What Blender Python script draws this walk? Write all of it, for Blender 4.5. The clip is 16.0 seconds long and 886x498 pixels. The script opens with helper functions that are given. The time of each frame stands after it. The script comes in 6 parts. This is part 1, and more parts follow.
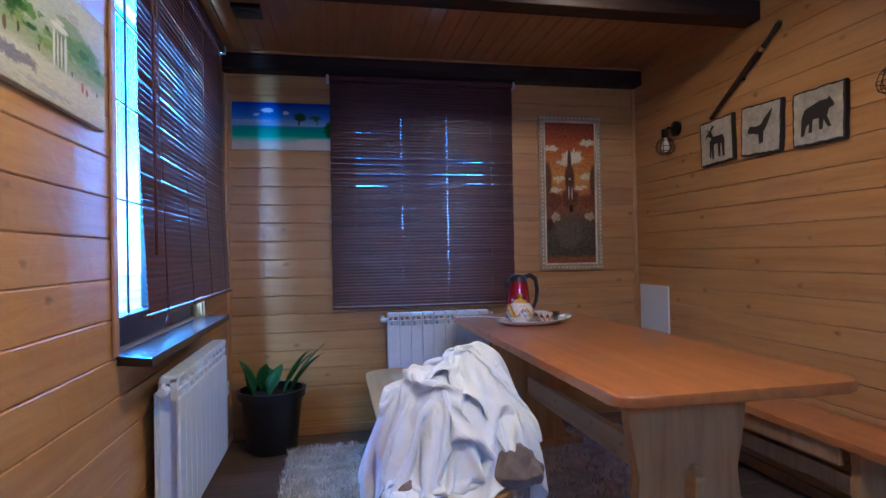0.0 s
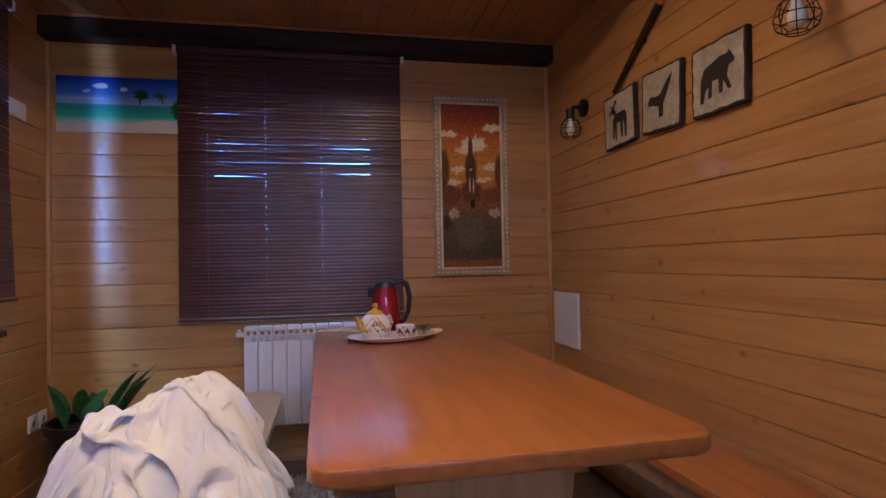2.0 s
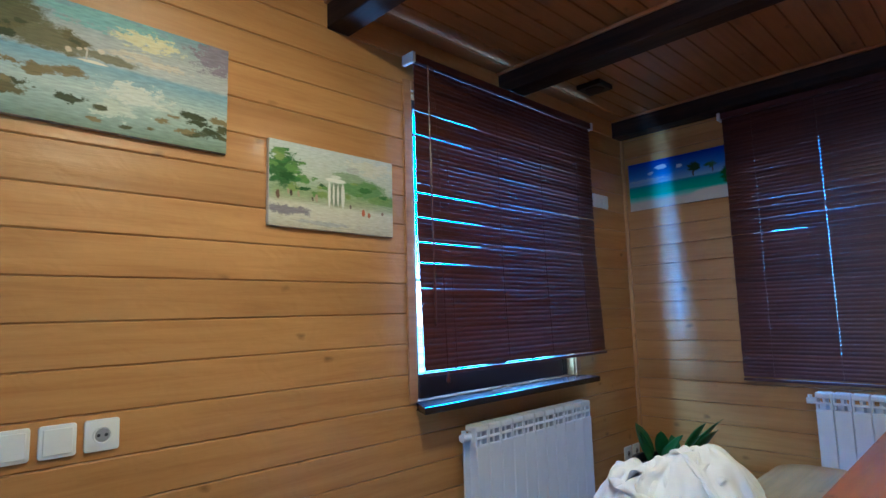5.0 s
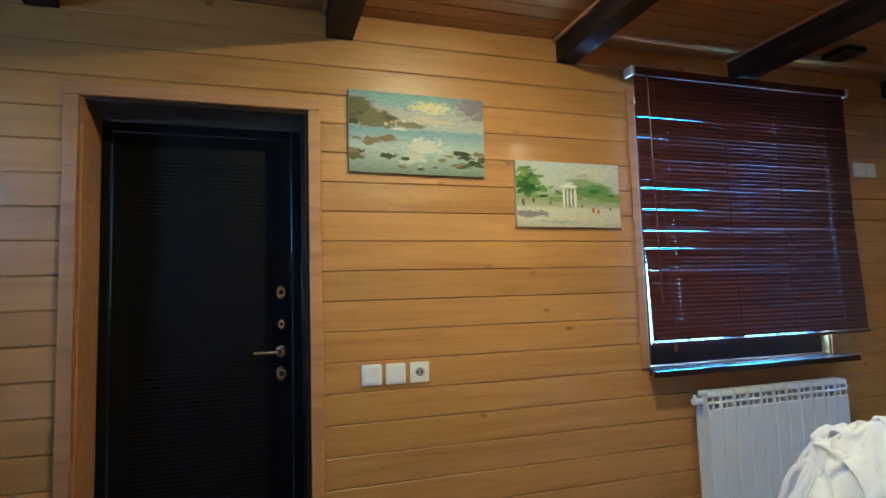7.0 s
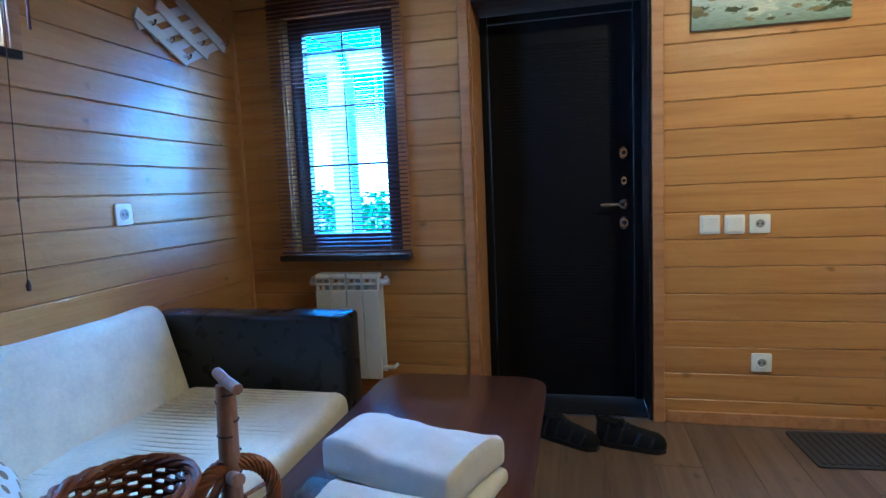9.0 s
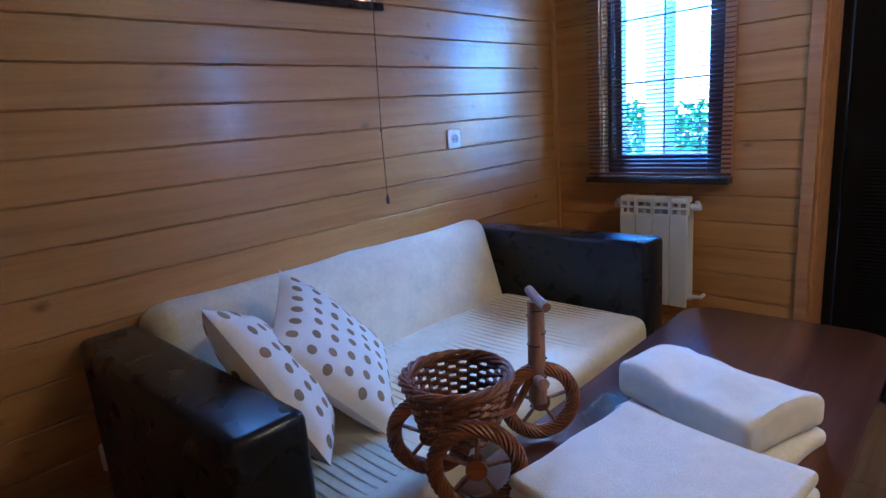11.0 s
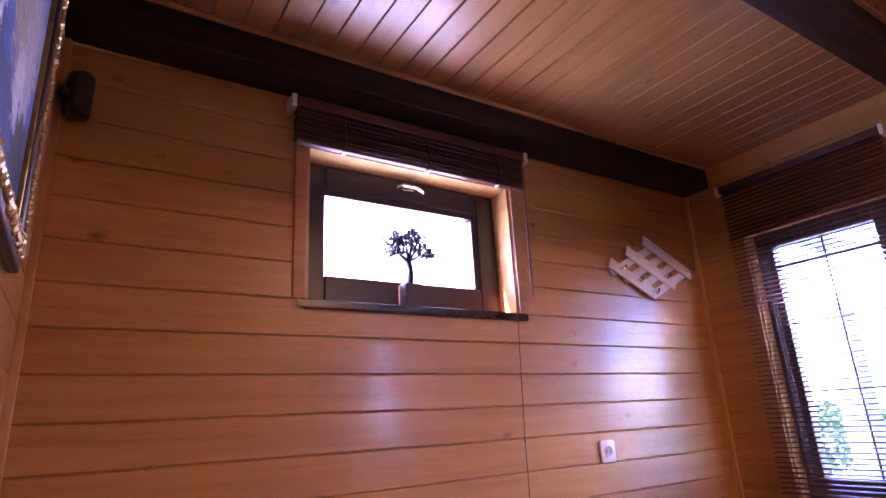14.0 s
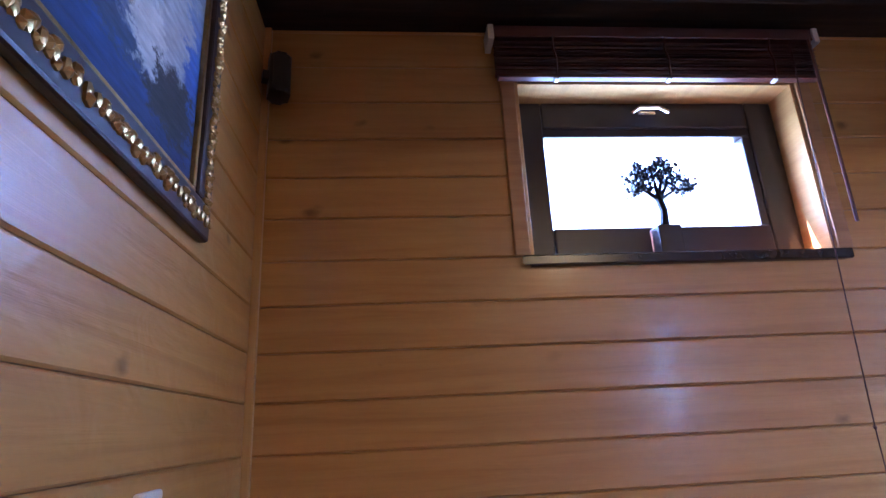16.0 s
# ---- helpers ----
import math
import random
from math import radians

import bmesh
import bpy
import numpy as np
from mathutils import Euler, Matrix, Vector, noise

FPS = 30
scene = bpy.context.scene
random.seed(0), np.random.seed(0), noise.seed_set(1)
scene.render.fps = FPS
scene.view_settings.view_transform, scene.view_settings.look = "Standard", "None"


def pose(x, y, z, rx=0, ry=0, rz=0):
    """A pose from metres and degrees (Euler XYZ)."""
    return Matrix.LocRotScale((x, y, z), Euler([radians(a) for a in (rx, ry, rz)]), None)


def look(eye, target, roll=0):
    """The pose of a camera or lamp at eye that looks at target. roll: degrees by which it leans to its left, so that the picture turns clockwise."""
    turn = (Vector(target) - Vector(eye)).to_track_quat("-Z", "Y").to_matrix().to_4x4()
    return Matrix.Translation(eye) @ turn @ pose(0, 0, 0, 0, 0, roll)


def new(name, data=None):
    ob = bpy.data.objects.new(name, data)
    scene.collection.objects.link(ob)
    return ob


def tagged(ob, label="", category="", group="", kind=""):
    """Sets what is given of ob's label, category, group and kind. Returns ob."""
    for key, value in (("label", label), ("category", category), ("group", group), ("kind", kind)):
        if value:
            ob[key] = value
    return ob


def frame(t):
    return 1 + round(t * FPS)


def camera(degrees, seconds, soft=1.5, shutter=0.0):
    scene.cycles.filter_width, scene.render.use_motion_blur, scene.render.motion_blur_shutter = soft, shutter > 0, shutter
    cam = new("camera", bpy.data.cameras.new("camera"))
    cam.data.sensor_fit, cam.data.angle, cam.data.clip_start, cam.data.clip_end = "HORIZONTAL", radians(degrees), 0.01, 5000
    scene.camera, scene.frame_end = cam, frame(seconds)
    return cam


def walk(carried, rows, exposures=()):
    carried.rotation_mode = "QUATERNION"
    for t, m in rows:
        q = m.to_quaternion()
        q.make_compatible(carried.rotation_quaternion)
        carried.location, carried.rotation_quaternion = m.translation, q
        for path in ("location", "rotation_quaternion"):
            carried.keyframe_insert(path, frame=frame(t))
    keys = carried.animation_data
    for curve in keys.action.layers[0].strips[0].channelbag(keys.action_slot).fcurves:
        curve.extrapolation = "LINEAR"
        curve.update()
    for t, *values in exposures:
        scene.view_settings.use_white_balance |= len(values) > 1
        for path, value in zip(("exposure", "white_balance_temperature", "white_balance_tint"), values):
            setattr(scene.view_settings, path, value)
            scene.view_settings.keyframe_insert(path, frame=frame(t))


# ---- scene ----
cam = camera(75.9, 16.0)
PATH = [
    (0, (0.71, 1.812, 1.215), (1.088, 3.776, 1.23), -1.0),
    (0.5, (0.841, 1.934, 1.173), (1.23, 3.895, 1.22), -0.9),
    (1, (1.02, 2.067, 1.174), (1.449, 4.02, 1.22), -1.0),
    (1.5, (1.29, 2.141, 1.184), (1.748, 4.087, 1.23), -1.1),
    (2, (1.532, 2.258, 1.165), (1.932, 4.217, 1.209), -1.1),
    (2.5, (1.774, 2.369, 1.179), (2.031, 4.352, 1.222), -1.2),
    (3, (1.923, 2.352, 1.176), (1.775, 4.346, 1.236), -1.5),
    (3.5, (1.875, 2.245, 1.193), (1.273, 4.15, 1.269), -1.5),
    (4, (1.875, 2.204, 1.219), (0.917, 3.956, 1.33), -1.6),
    (4.5, (1.818, 2.207, 1.261), (0.62, 3.799, 1.431), -1.6),
    (4.7, (1.835, 2.197, 1.266), (0.539, 3.707, 1.468), -1.7),
    (6.8, (2.38, 1.991, 1.29), (0.528, 2.728, 1.452), -1.6),
    (7, (2.453, 1.972, 1.278), (0.557, 2.585, 1.452), -1.8),
    (7.5, (2.625, 1.941, 1.268), (0.67, 2.323, 1.449), -2.1),
    (8, (2.735, 1.909, 1.253), (0.75, 2.085, 1.416), -2.3),
    (8.5, (2.813, 1.868, 1.206), (0.816, 1.771, 1.279), -2.4),
    (8.7, (2.856, 1.879, 1.184), (0.873, 1.621, 1.169), -2.1),
    (9, (2.871, 1.819, 1.178), (0.935, 1.359, 0.971), -2.5),
    (9.5, (2.903, 1.808, 1.164), (1.108, 1.038, 0.735), -2.6),
    (9.7, (2.912, 1.833, 1.167), (1.185, 0.955, 0.672), -2.7),
    (11.8, (2.923, 1.841, 1.301), (1.703, 0.263, 1.157), -3.4),
    (12, (2.916, 1.847, 1.321), (1.716, 0.247, 1.352), -3.4),
    (12.5, (2.899, 1.864, 1.337), (1.767, 0.257, 1.706), -3.4),
    (13, (2.89, 1.861, 1.327), (1.808, 0.255, 1.826), -3.2),
    (13.5, (2.872, 1.853, 1.323), (1.813, 0.251, 1.882), -3.1),
    (14, (2.836, 1.804, 1.29), (1.794, 0.199, 1.871), -3.1),
    (14.5, (2.761, 1.749, 1.278), (1.811, 0.088, 1.861), -3.1),
    (15, (2.716, 1.697, 1.264), (1.996, -0.07, 1.861), -3.2),
    (15.5, (2.678, 1.601, 1.261), (2.162, -0.237, 1.857), -2.8),
    (16, (2.611, 1.499, 1.257), (2.432, -0.4, 1.858), -2.9),
]
walk(cam, [(t, look(eye, target, roll)) for t, eye, target, roll in PATH],
     exposures=[(0.0, 4.68, 4250, 32), (1.0, 4.66, 4330, 40), (2.0, 4.52, 5200, 48), (2.7, 4.44, 4950, 56), (3.5, 4.58, 4350, 48), (4.5, 4.60, 4150, 26), (7.0, 4.82, 4480, 12), (8.2, 4.85, 4150, 16), (9.0, 4.8, 4200, 18), (9.5, 4.72, 4700, 30), (11.8, 4.8, 4450, 36), (12.6, 4.93, 4500, 48), (13.2, 5.08, 5400, 70), (14.0, 5.17, 6800, 98), (14.6, 5.45, 7100, 90), (15.1, 5.35, 7000, 88), (16.0, 5.0, 5200, 50)])

# ---- world, sun, lamps ----
world = bpy.data.worlds.new("sky")
scene.world = world
world.use_nodes = True
wn = world.node_tree
sky = wn.nodes.new("ShaderNodeTexSky")
sky.sky_type = "NISHITA"
sky.sun_disc = False
sky.ozone_density, sky.dust_density = 4.0, 0.3
sky.sun_elevation, sky.sun_rotation = radians(46), radians(107)
wn.links.new(sky.outputs[0], wn.nodes["Background"].inputs[0])
wn.nodes["Background"].inputs[1].default_value = 0.15

sun_data = bpy.data.lights.new("sun", "SUN")
sun_data.energy, sun_data.angle, sun_data.color = 3.0, radians(0.5), (1.0, 0.95, 0.88)
sun_lamp = new("sun", sun_data)
sun_lamp.matrix_world = look((20, -6, 22), (0, 0, 0))


def lamp(name, place, target, power, size, color):
    data = bpy.data.lights.new(name, "AREA")
    data.shape, data.size, data.energy, data.color = "DISK", size, power, color
    ob = new(name, data)
    ob.matrix_world = look(place, target)
    return ob


def window_lamp(name, place, target, power, w, h):
    """An area lamp added at a window to stand in for the sky's light."""
    data = bpy.data.lights.new(name, "AREA")
    data.shape, data.size, data.size_y, data.energy, data.color = "RECTANGLE", w, h, power, (0.40, 0.75, 1.0)
    new(name, data).matrix_world = look(place, target)


window_lamp("window_light_west", (-0.185, 4.64, 1.70), (1.0, 4.64, 1.70), 8.5, 0.82, 1.05)
window_lamp("window_light_north", (1.34, 5.985, 1.60), (1.34, 4.0, 1.60), 5.5, 1.00, 1.30)
# added outside above the window head, out of view, to brighten sofa and table
window_lamp("window_light_entry", (-0.30, 0.617, 2.34), (1.1, 0.70, 0.55), 20.0, 0.60, 0.40)
window_lamp("window_light_south", (1.77, -0.185, 1.98), (1.77, 1.0, 2.0), 1.2, 0.80, 0.44)


# ---- materials ----
def nodes_of(name):
    m = bpy.data.materials.new(name)
    m.use_nodes = True
    nt = m.node_tree
    return m, nt, nt.nodes["Principled BSDF"]


def N(nt, kind, **inputs):
    n = nt.nodes.new(kind)
    for k, v in inputs.items():
        if k == "operation":
            n.operation = v
        else:
            s = n.inputs[int(k[1:])] if k[0] == "_" and k[1:].isdigit() else n.inputs[k]
            if hasattr(v, "is_output"):
                nt.links.new(v, s)
            else:
                s.default_value = v
    return n


def ramp(nt, fac, *stops):
    r = nt.nodes.new("ShaderNodeValToRGB")
    e = r.color_ramp.elements
    while len(e) < len(stops):
        e.new(0.5)
    for el, (p, c) in zip(e, stops):
        el.position = p
        el.color = (*c, 1) if len(c) == 3 else c
    nt.links.new(fac, r.inputs[0])
    return r.outputs[0]


def mix(nt, fac, a, b, how="MIX"):
    n = nt.nodes.new("ShaderNodeMix")
    n.data_type, n.blend_type = "RGBA", how
    for s, v in ((n.inputs[0], fac), (n.inputs[6], a), (n.inputs[7], b)):
        if hasattr(v, "is_output"):
            nt.links.new(v, s)
        else:
            s.default_value = v if isinstance(v, (int, float)) else (*v, 1)
    return n.outputs[2]


def coords(nt, scale, shift=True):
    """Object coordinates, scaled, with an offset of its own for every object."""
    tc = nt.nodes.new("ShaderNodeTexCoord")
    mp = nt.nodes.new("ShaderNodeMapping")
    mp.inputs["Scale"].default_value = scale
    nt.links.new(tc.outputs["Object"], mp.inputs["Vector"])
    if shift:
        oi = nt.nodes.new("ShaderNodeObjectInfo")
        mul = N(nt, "ShaderNodeVectorMath", operation="MULTIPLY", _1=(91.7, 47.3, 13.1))
        comb = N(nt, "ShaderNodeCombineXYZ")
        for i in range(3):
            nt.links.new(oi.outputs["Random"], comb.inputs[i])
        nt.links.new(comb.outputs[0], mul.inputs[0])
        nt.links.new(mul.outputs[0], mp.inputs["Location"])
    return mp.outputs[0]


def bump(nt, bsdf, height, strength, dist=0.002):
    b = N(nt, "ShaderNodeBump", Strength=strength, Distance=dist, Height=height)
    nt.links.new(b.outputs[0], bsdf.inputs["Normal"])


def wood(name, dark, mid, light, rough=0.4, scale=1.0, knots=0.0, coat=0.0, relief=0.25, spread=0.25, along="x", spec=0.5):
    """Sawn wood with its grain along one local axis."""
    m, nt, b = nodes_of(name)
    s = {"x": (1.3, 22, 22), "y": (22, 1.3, 22), "z": (22, 22, 1.3)}[along]
    k = {"x": (6.0, 9.5, 9.5), "y": (9.5, 6.0, 9.5), "z": (9.5, 9.5, 6.0)}[along]
    v = coords(nt, tuple(scale * a for a in s))
    n1 = N(nt, "ShaderNodeTexNoise", Vector=v, Scale=1.0, Detail=5.0, Roughness=0.6, Distortion=0.6)
    fine = N(nt, "ShaderNodeTexNoise", Vector=v, Scale=5.0, Detail=3.0, Roughness=0.7)
    col = ramp(nt, n1.outputs[0], (0.3, dark), (0.5, mid), (0.72, light))
    col = mix(nt, 0.18, col, ramp(nt, fine.outputs[0], (0.35, dark), (0.65, light)))
    blotch = N(nt, "ShaderNodeTexNoise", Vector=coords(nt, (1.8, 4.0, 4.0)), Scale=1.0, Detail=2.0)
    col = mix(nt, 0.5, col, ramp(nt, blotch.outputs[0], (0.35, (0.84, 0.81, 0.77)), (0.65, (1.0, 1.0, 1.0))), "MULTIPLY")
    if knots:
        wob = N(nt, "ShaderNodeTexNoise", Vector=coords(nt, tuple(3.0 * a for a in k)), Scale=1.0, Detail=2.0)
        wob = N(nt, "ShaderNodeVectorMath", operation="MULTIPLY_ADD", _0=wob.outputs["Color"], _1=(0.22, 0.22, 0.22), _2=coords(nt, k))
        vo = N(nt, "ShaderNodeTexVoronoi", Vector=wob.outputs[0], Scale=1.0)
        spot = ramp(nt, vo.outputs["Distance"], (0.04, (1, 1, 1)), (0.17, (0, 0, 0)))
        pick = ramp(nt, N(nt, "ShaderNodeSeparateColor", _0=vo.outputs["Color"]).outputs[0], (0.56, (0, 0, 0)), (0.62, (1, 1, 1)))
        kn = N(nt, "ShaderNodeMath", operation="MULTIPLY", _0=spot, _1=pick)
        kn = N(nt, "ShaderNodeMath", operation="MULTIPLY", _0=kn.outputs[0], _1=knots)
        col = mix(nt, kn.outputs[0], col, tuple(c * 0.45 for c in dark))
    oi = nt.nodes.new("ShaderNodeObjectInfo")
    tone = ramp(nt, oi.outputs["Random"], (0.0, (1 - spread,) * 3), (1.0, (1.0, 1.0, 1.0)))
    col = mix(nt, 1.0, col, tone, "MULTIPLY")
    nt.links.new(col, b.inputs["Base Color"])
    r = N(nt, "ShaderNodeMapRange", Value=fine.outputs[0], _3=rough - (0.01 if coat > 0.5 else 0.06), _4=rough + (0.02 if coat > 0.5 else 0.12))
    nt.links.new(r.outputs[0], b.inputs["Roughness"])
    b.inputs["Specular IOR Level"].default_value = spec
    b.inputs["Coat Weight"].default_value = coat
    b.inputs["Coat Roughness"].default_value = 0.14
    hsum = N(nt, "ShaderNodeMath", operation="ADD", _0=n1.outputs[0], _1=blotch.outputs[0])
    if knots:
        dent = N(nt, "ShaderNodeTexNoise", Vector=coords(nt, k), Scale=1.3, Detail=2.0, Distortion=1.2)
        hsum = N(nt, "ShaderNodeMath", operation="MULTIPLY_ADD", _0=dent.outputs[0], _1=1.2, _2=hsum.outputs[0])
        hsum = N(nt, "ShaderNodeMath", operation="MULTIPLY_ADD", _0=kn.outputs[0], _1=0.45, _2=hsum.outputs[0])
    bump(nt, b, hsum.outputs[0], relief, 0.003)
    return m


def plain(name, color, rough=0.5, metal=0.0, grain=0.08, scale=30.0, relief=0.1, emit=0.0, sheen=0.0, coat=0.0, spec=0.5):
    m, nt, b = nodes_of(name)
    v = coords(nt, (scale,) * 3)
    n = N(nt, "ShaderNodeTexNoise", Vector=v, Scale=1.0, Detail=4.0, Roughness=0.65)
    n2 = N(nt, "ShaderNodeTexNoise", Vector=v, Scale=0.12, Detail=2.0)
    lo = tuple(c * (1 - 2 * grain) for c in color)
    hi = tuple(min(1.0, c * (1 + grain)) for c in color)
    col = mix(nt, 0.5, ramp(nt, n.outputs[0], (0.3, lo), (0.7, hi)), ramp(nt, n2.outputs[0], (0.35, lo), (0.65, hi)))
    nt.links.new(col, b.inputs["Base Color"])
    b.inputs["Metallic"].default_value = metal
    r = N(nt, "ShaderNodeMapRange", Value=n2.outputs[0], _3=max(0.02, rough - 0.03), _4=min(1.0, rough + 0.03))
    nt.links.new(r.outputs[0], b.inputs["Roughness"])
    b.inputs["Specular IOR Level"].default_value = spec
    b.inputs["Sheen Weight"].default_value = sheen
    b.inputs["Coat Weight"].default_value = coat
    if emit:
        b.inputs["Emission Color"].default_value = (*color, 1)
        b.inputs["Emission Strength"].default_value = emit
    if relief:
        bump(nt, b, n.outputs[0], relief, 0.002)
    return m


def glass(name, tint=(1, 1, 1)):
    m = bpy.data.materials.new(name)
    m.use_nodes = True
    nt = m.node_tree
    nt.nodes.remove(nt.nodes["Principled BSDF"])
    t = N(nt, "ShaderNodeBsdfTransparent", Color=(*tint, 1))
    g = N(nt, "ShaderNodeBsdfGlossy", Roughness=0.02)
    lw = N(nt, "ShaderNodeLayerWeight", Blend=0.5)
    f = N(nt, "ShaderNodeMath", operation="POWER", _0=lw.outputs["Facing"], _1=5.0)
    f = N(nt, "ShaderNodeMath", operation="MULTIPLY_ADD", _0=f.outputs[0], _1=0.75, _2=0.03)
    mx = nt.nodes.new("ShaderNodeMixShader")
    nt.links.new(f.outputs[0], mx.inputs[0])
    nt.links.new(t.outputs[0], mx.inputs[1])
    nt.links.new(g.outputs[0], mx.inputs[2])
    nt.links.new(mx.outputs[0], nt.nodes["Material Output"].inputs[0])
    return m


def painting(name, w, h, bands, shapes, rough=0.5, relief=0.3, grain=0.10):
    """A picture: bands of colour from bottom to top, and blots (x, y, half width, half height, colour, raggedness) over them."""
    m, nt, b = nodes_of(name)
    tc = nt.nodes.new("ShaderNodeTexCoord")
    mp = N(nt, "ShaderNodeMapping", Vector=tc.outputs["Object"], Scale=(1 / w, 1 / h, 0.0), Location=(0.5, 0.5, 0.0))
    uv = mp.outputs[0]
    no = N(nt, "ShaderNodeTexNoise", Vector=uv, Scale=15.0, Detail=8.0, Roughness=0.75)
    st = N(nt, "ShaderNodeTexNoise", Vector=N(nt, "ShaderNodeMapping", Vector=uv, Scale=(18, 60, 1)).outputs[0], Scale=1.0, Detail=4.0)
    off = N(nt, "ShaderNodeVectorMath", operation="MULTIPLY_ADD", _0=no.outputs["Color"], _1=(0.05, 0.05, 0), _2=uv)
    y = N(nt, "ShaderNodeSeparateXYZ", _0=off.outputs[0]).outputs[1]
    col = ramp(nt, y, *bands)
    for cx, cy, rx, ry, c, rag in shapes:
        rag *= 1.6
        d = N(nt, "ShaderNodeVectorMath", operation="MULTIPLY_ADD", _0=no.outputs["Color"], _1=(rag, rag, 0), _2=uv)
        d = N(nt, "ShaderNodeVectorMath", operation="SUBTRACT", _0=d.outputs[0], _1=(cx + rag / 2, cy + rag / 2, 0))
        d = N(nt, "ShaderNodeVectorMath", operation="DIVIDE", _0=d.outputs[0], _1=(rx, ry, 1))
        d = N(nt, "ShaderNodeVectorMath", operation="LENGTH", _0=d.outputs[0])
        col = mix(nt, ramp(nt, d.outputs["Value"], (0.72, (1, 1, 1)), (1.06, (0, 0, 0))), col, c)
    col = mix(nt, grain * 2, col, ramp(nt, st.outputs[0], (0.3, (0.2, 0.2, 0.2)), (0.7, (1, 1, 1))), "OVERLAY")
    col = N(nt, "ShaderNodeGamma", Color=col, Gamma=1.18).outputs[0]
    nt.links.new(col, b.inputs["Base Color"])
    b.inputs["Roughness"].default_value = rough
    b.inputs["Specular IOR Level"].default_value = 0.2
    bump(nt, b, st.outputs[0], relief, 0.002)
    return m


PINE = wood("varnished_pine", (0.43, 0.192, 0.040), (0.54, 0.268, 0.064), (0.61, 0.322, 0.086), rough=0.33, knots=0.9, coat=0.25, relief=0.7, spread=0.16)
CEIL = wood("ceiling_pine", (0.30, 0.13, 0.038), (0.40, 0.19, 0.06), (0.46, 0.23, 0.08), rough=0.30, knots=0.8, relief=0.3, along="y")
TRIM = wood("pine_trim", (0.36, 0.16, 0.055), (0.48, 0.23, 0.08), (0.56, 0.30, 0.12), rough=0.4, spread=0.1)
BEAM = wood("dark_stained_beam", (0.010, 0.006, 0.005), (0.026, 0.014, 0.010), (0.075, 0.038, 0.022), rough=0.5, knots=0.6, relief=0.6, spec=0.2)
LAMINATE = wood("grey_oak_laminate", (0.085, 0.050, 0.030), (0.15, 0.094, 0.058), (0.20, 0.135, 0.085), rough=0.38, knots=0.7, relief=0.15, spread=0.25)
TABLEWOOD = wood("lacquered_orange_pine", (0.33, 0.105, 0.016), (0.42, 0.142, 0.024), (0.48, 0.172, 0.033), rough=0.32, knots=0.6, coat=0.45, relief=0.04, spread=0.0, along="y")
TABLELEG = wood("pale_lacquered_pine", (0.42, 0.20, 0.055), (0.54, 0.29, 0.09), (0.62, 0.36, 0.13), rough=0.32, knots=0.45, relief=0.08, spread=0.0, along="z")
TRESTLE = wood("trestle_pine", (0.42, 0.20, 0.055), (0.54, 0.29, 0.09), (0.62, 0.36, 0.13), rough=0.30, knots=0.5, relief=0.05, spread=0.0, along="y")
BENCHPALE = wood("pale_bench_pine", (0.46, 0.26, 0.08), (0.58, 0.35, 0.12), (0.66, 0.42, 0.17), rough=0.35, knots=0.5, relief=0.12, spread=0.0, along="y")
SLAT = wood("mahogany_slat", (0.050, 0.014, 0.011), (0.085, 0.024, 0.017), (0.12, 0.036, 0.024), rough=0.32, relief=0.1, spread=0.2)
COFFEE = wood("dark_brown_table_wood", (0.035, 0.013, 0.009), (0.075, 0.028, 0.018), (0.12, 0.05, 0.03), rough=0.28, coat=0.8, relief=0.25, spread=0.0)
SILL = plain("dark_brown_laminate", (0.022, 0.014, 0.013), rough=0.25, scale=60)
PVC = plain("dark_brown_window_frame", (0.030, 0.018, 0.016), rough=0.35, scale=60)
DOORBLACK = plain("black_door_film", (0.006, 0.006, 0.008), rough=0.5, scale=90, relief=0.15, spec=0.16)
CHROME = plain("chrome", (0.75, 0.75, 0.76), rough=0.15, metal=1.0, grain=0.03)
WHITEMETAL = plain("white_enamel", (0.74, 0.76, 0.80), rough=0.32, grain=0.03, scale=14)
WHITEPLASTIC = plain("white_plastic", (0.80, 0.79, 0.75), rough=0.35, grain=0.02)
WELLSHADE = plain("well_shade_grey", (0.30, 0.29, 0.28), rough=0.4, grain=0.02)
DARKHOLE = plain("dark_plastic", (0.02, 0.02, 0.022), rough=0.5)
BLACKPLASTIC = plain("black_plastic", (0.012, 0.012, 0.014), rough=0.3)
BLACKIRON = plain("black_iron", (0.015, 0.014, 0.014), rough=0.4, metal=0.6)
LEATHER = plain("black_leather", (0.012, 0.013, 0.017), rough=0.28, scale=120, relief=0.12, spec=0.3, grain=0.03)
THROW = plain("cream_ribbed_throw", (0.74, 0.67, 0.51), rough=0.9, scale=70, relief=0.5, sheen=0.3)
LINEN = plain("white_linen", (0.80, 0.80, 0.82), rough=0.85, scale=45, relief=0.25, grain=0.04, sheen=0.2)
TOWELBROWN = plain("brown_grey_towel", (0.20, 0.15, 0.13), rough=0.95, scale=160, relief=0.8, grain=0.2)
TERRY = plain("white_terry", (0.70, 0.66, 0.58), rough=0.95, scale=220, relief=0.9, grain=0.05, sheen=0.4)
SHAG = plain("cream_shag", (0.52, 0.44, 0.33), rough=1.0, scale=90, relief=0.6, grain=0.3, sheen=0.3)
POTBLACK = plain("black_pot_plastic", (0.012, 0.013, 0.018), rough=0.3)
SOIL = plain("potting_soil", (0.03, 0.02, 0.014), rough=1.0, grain=0.4, scale=60, relief=1.0)
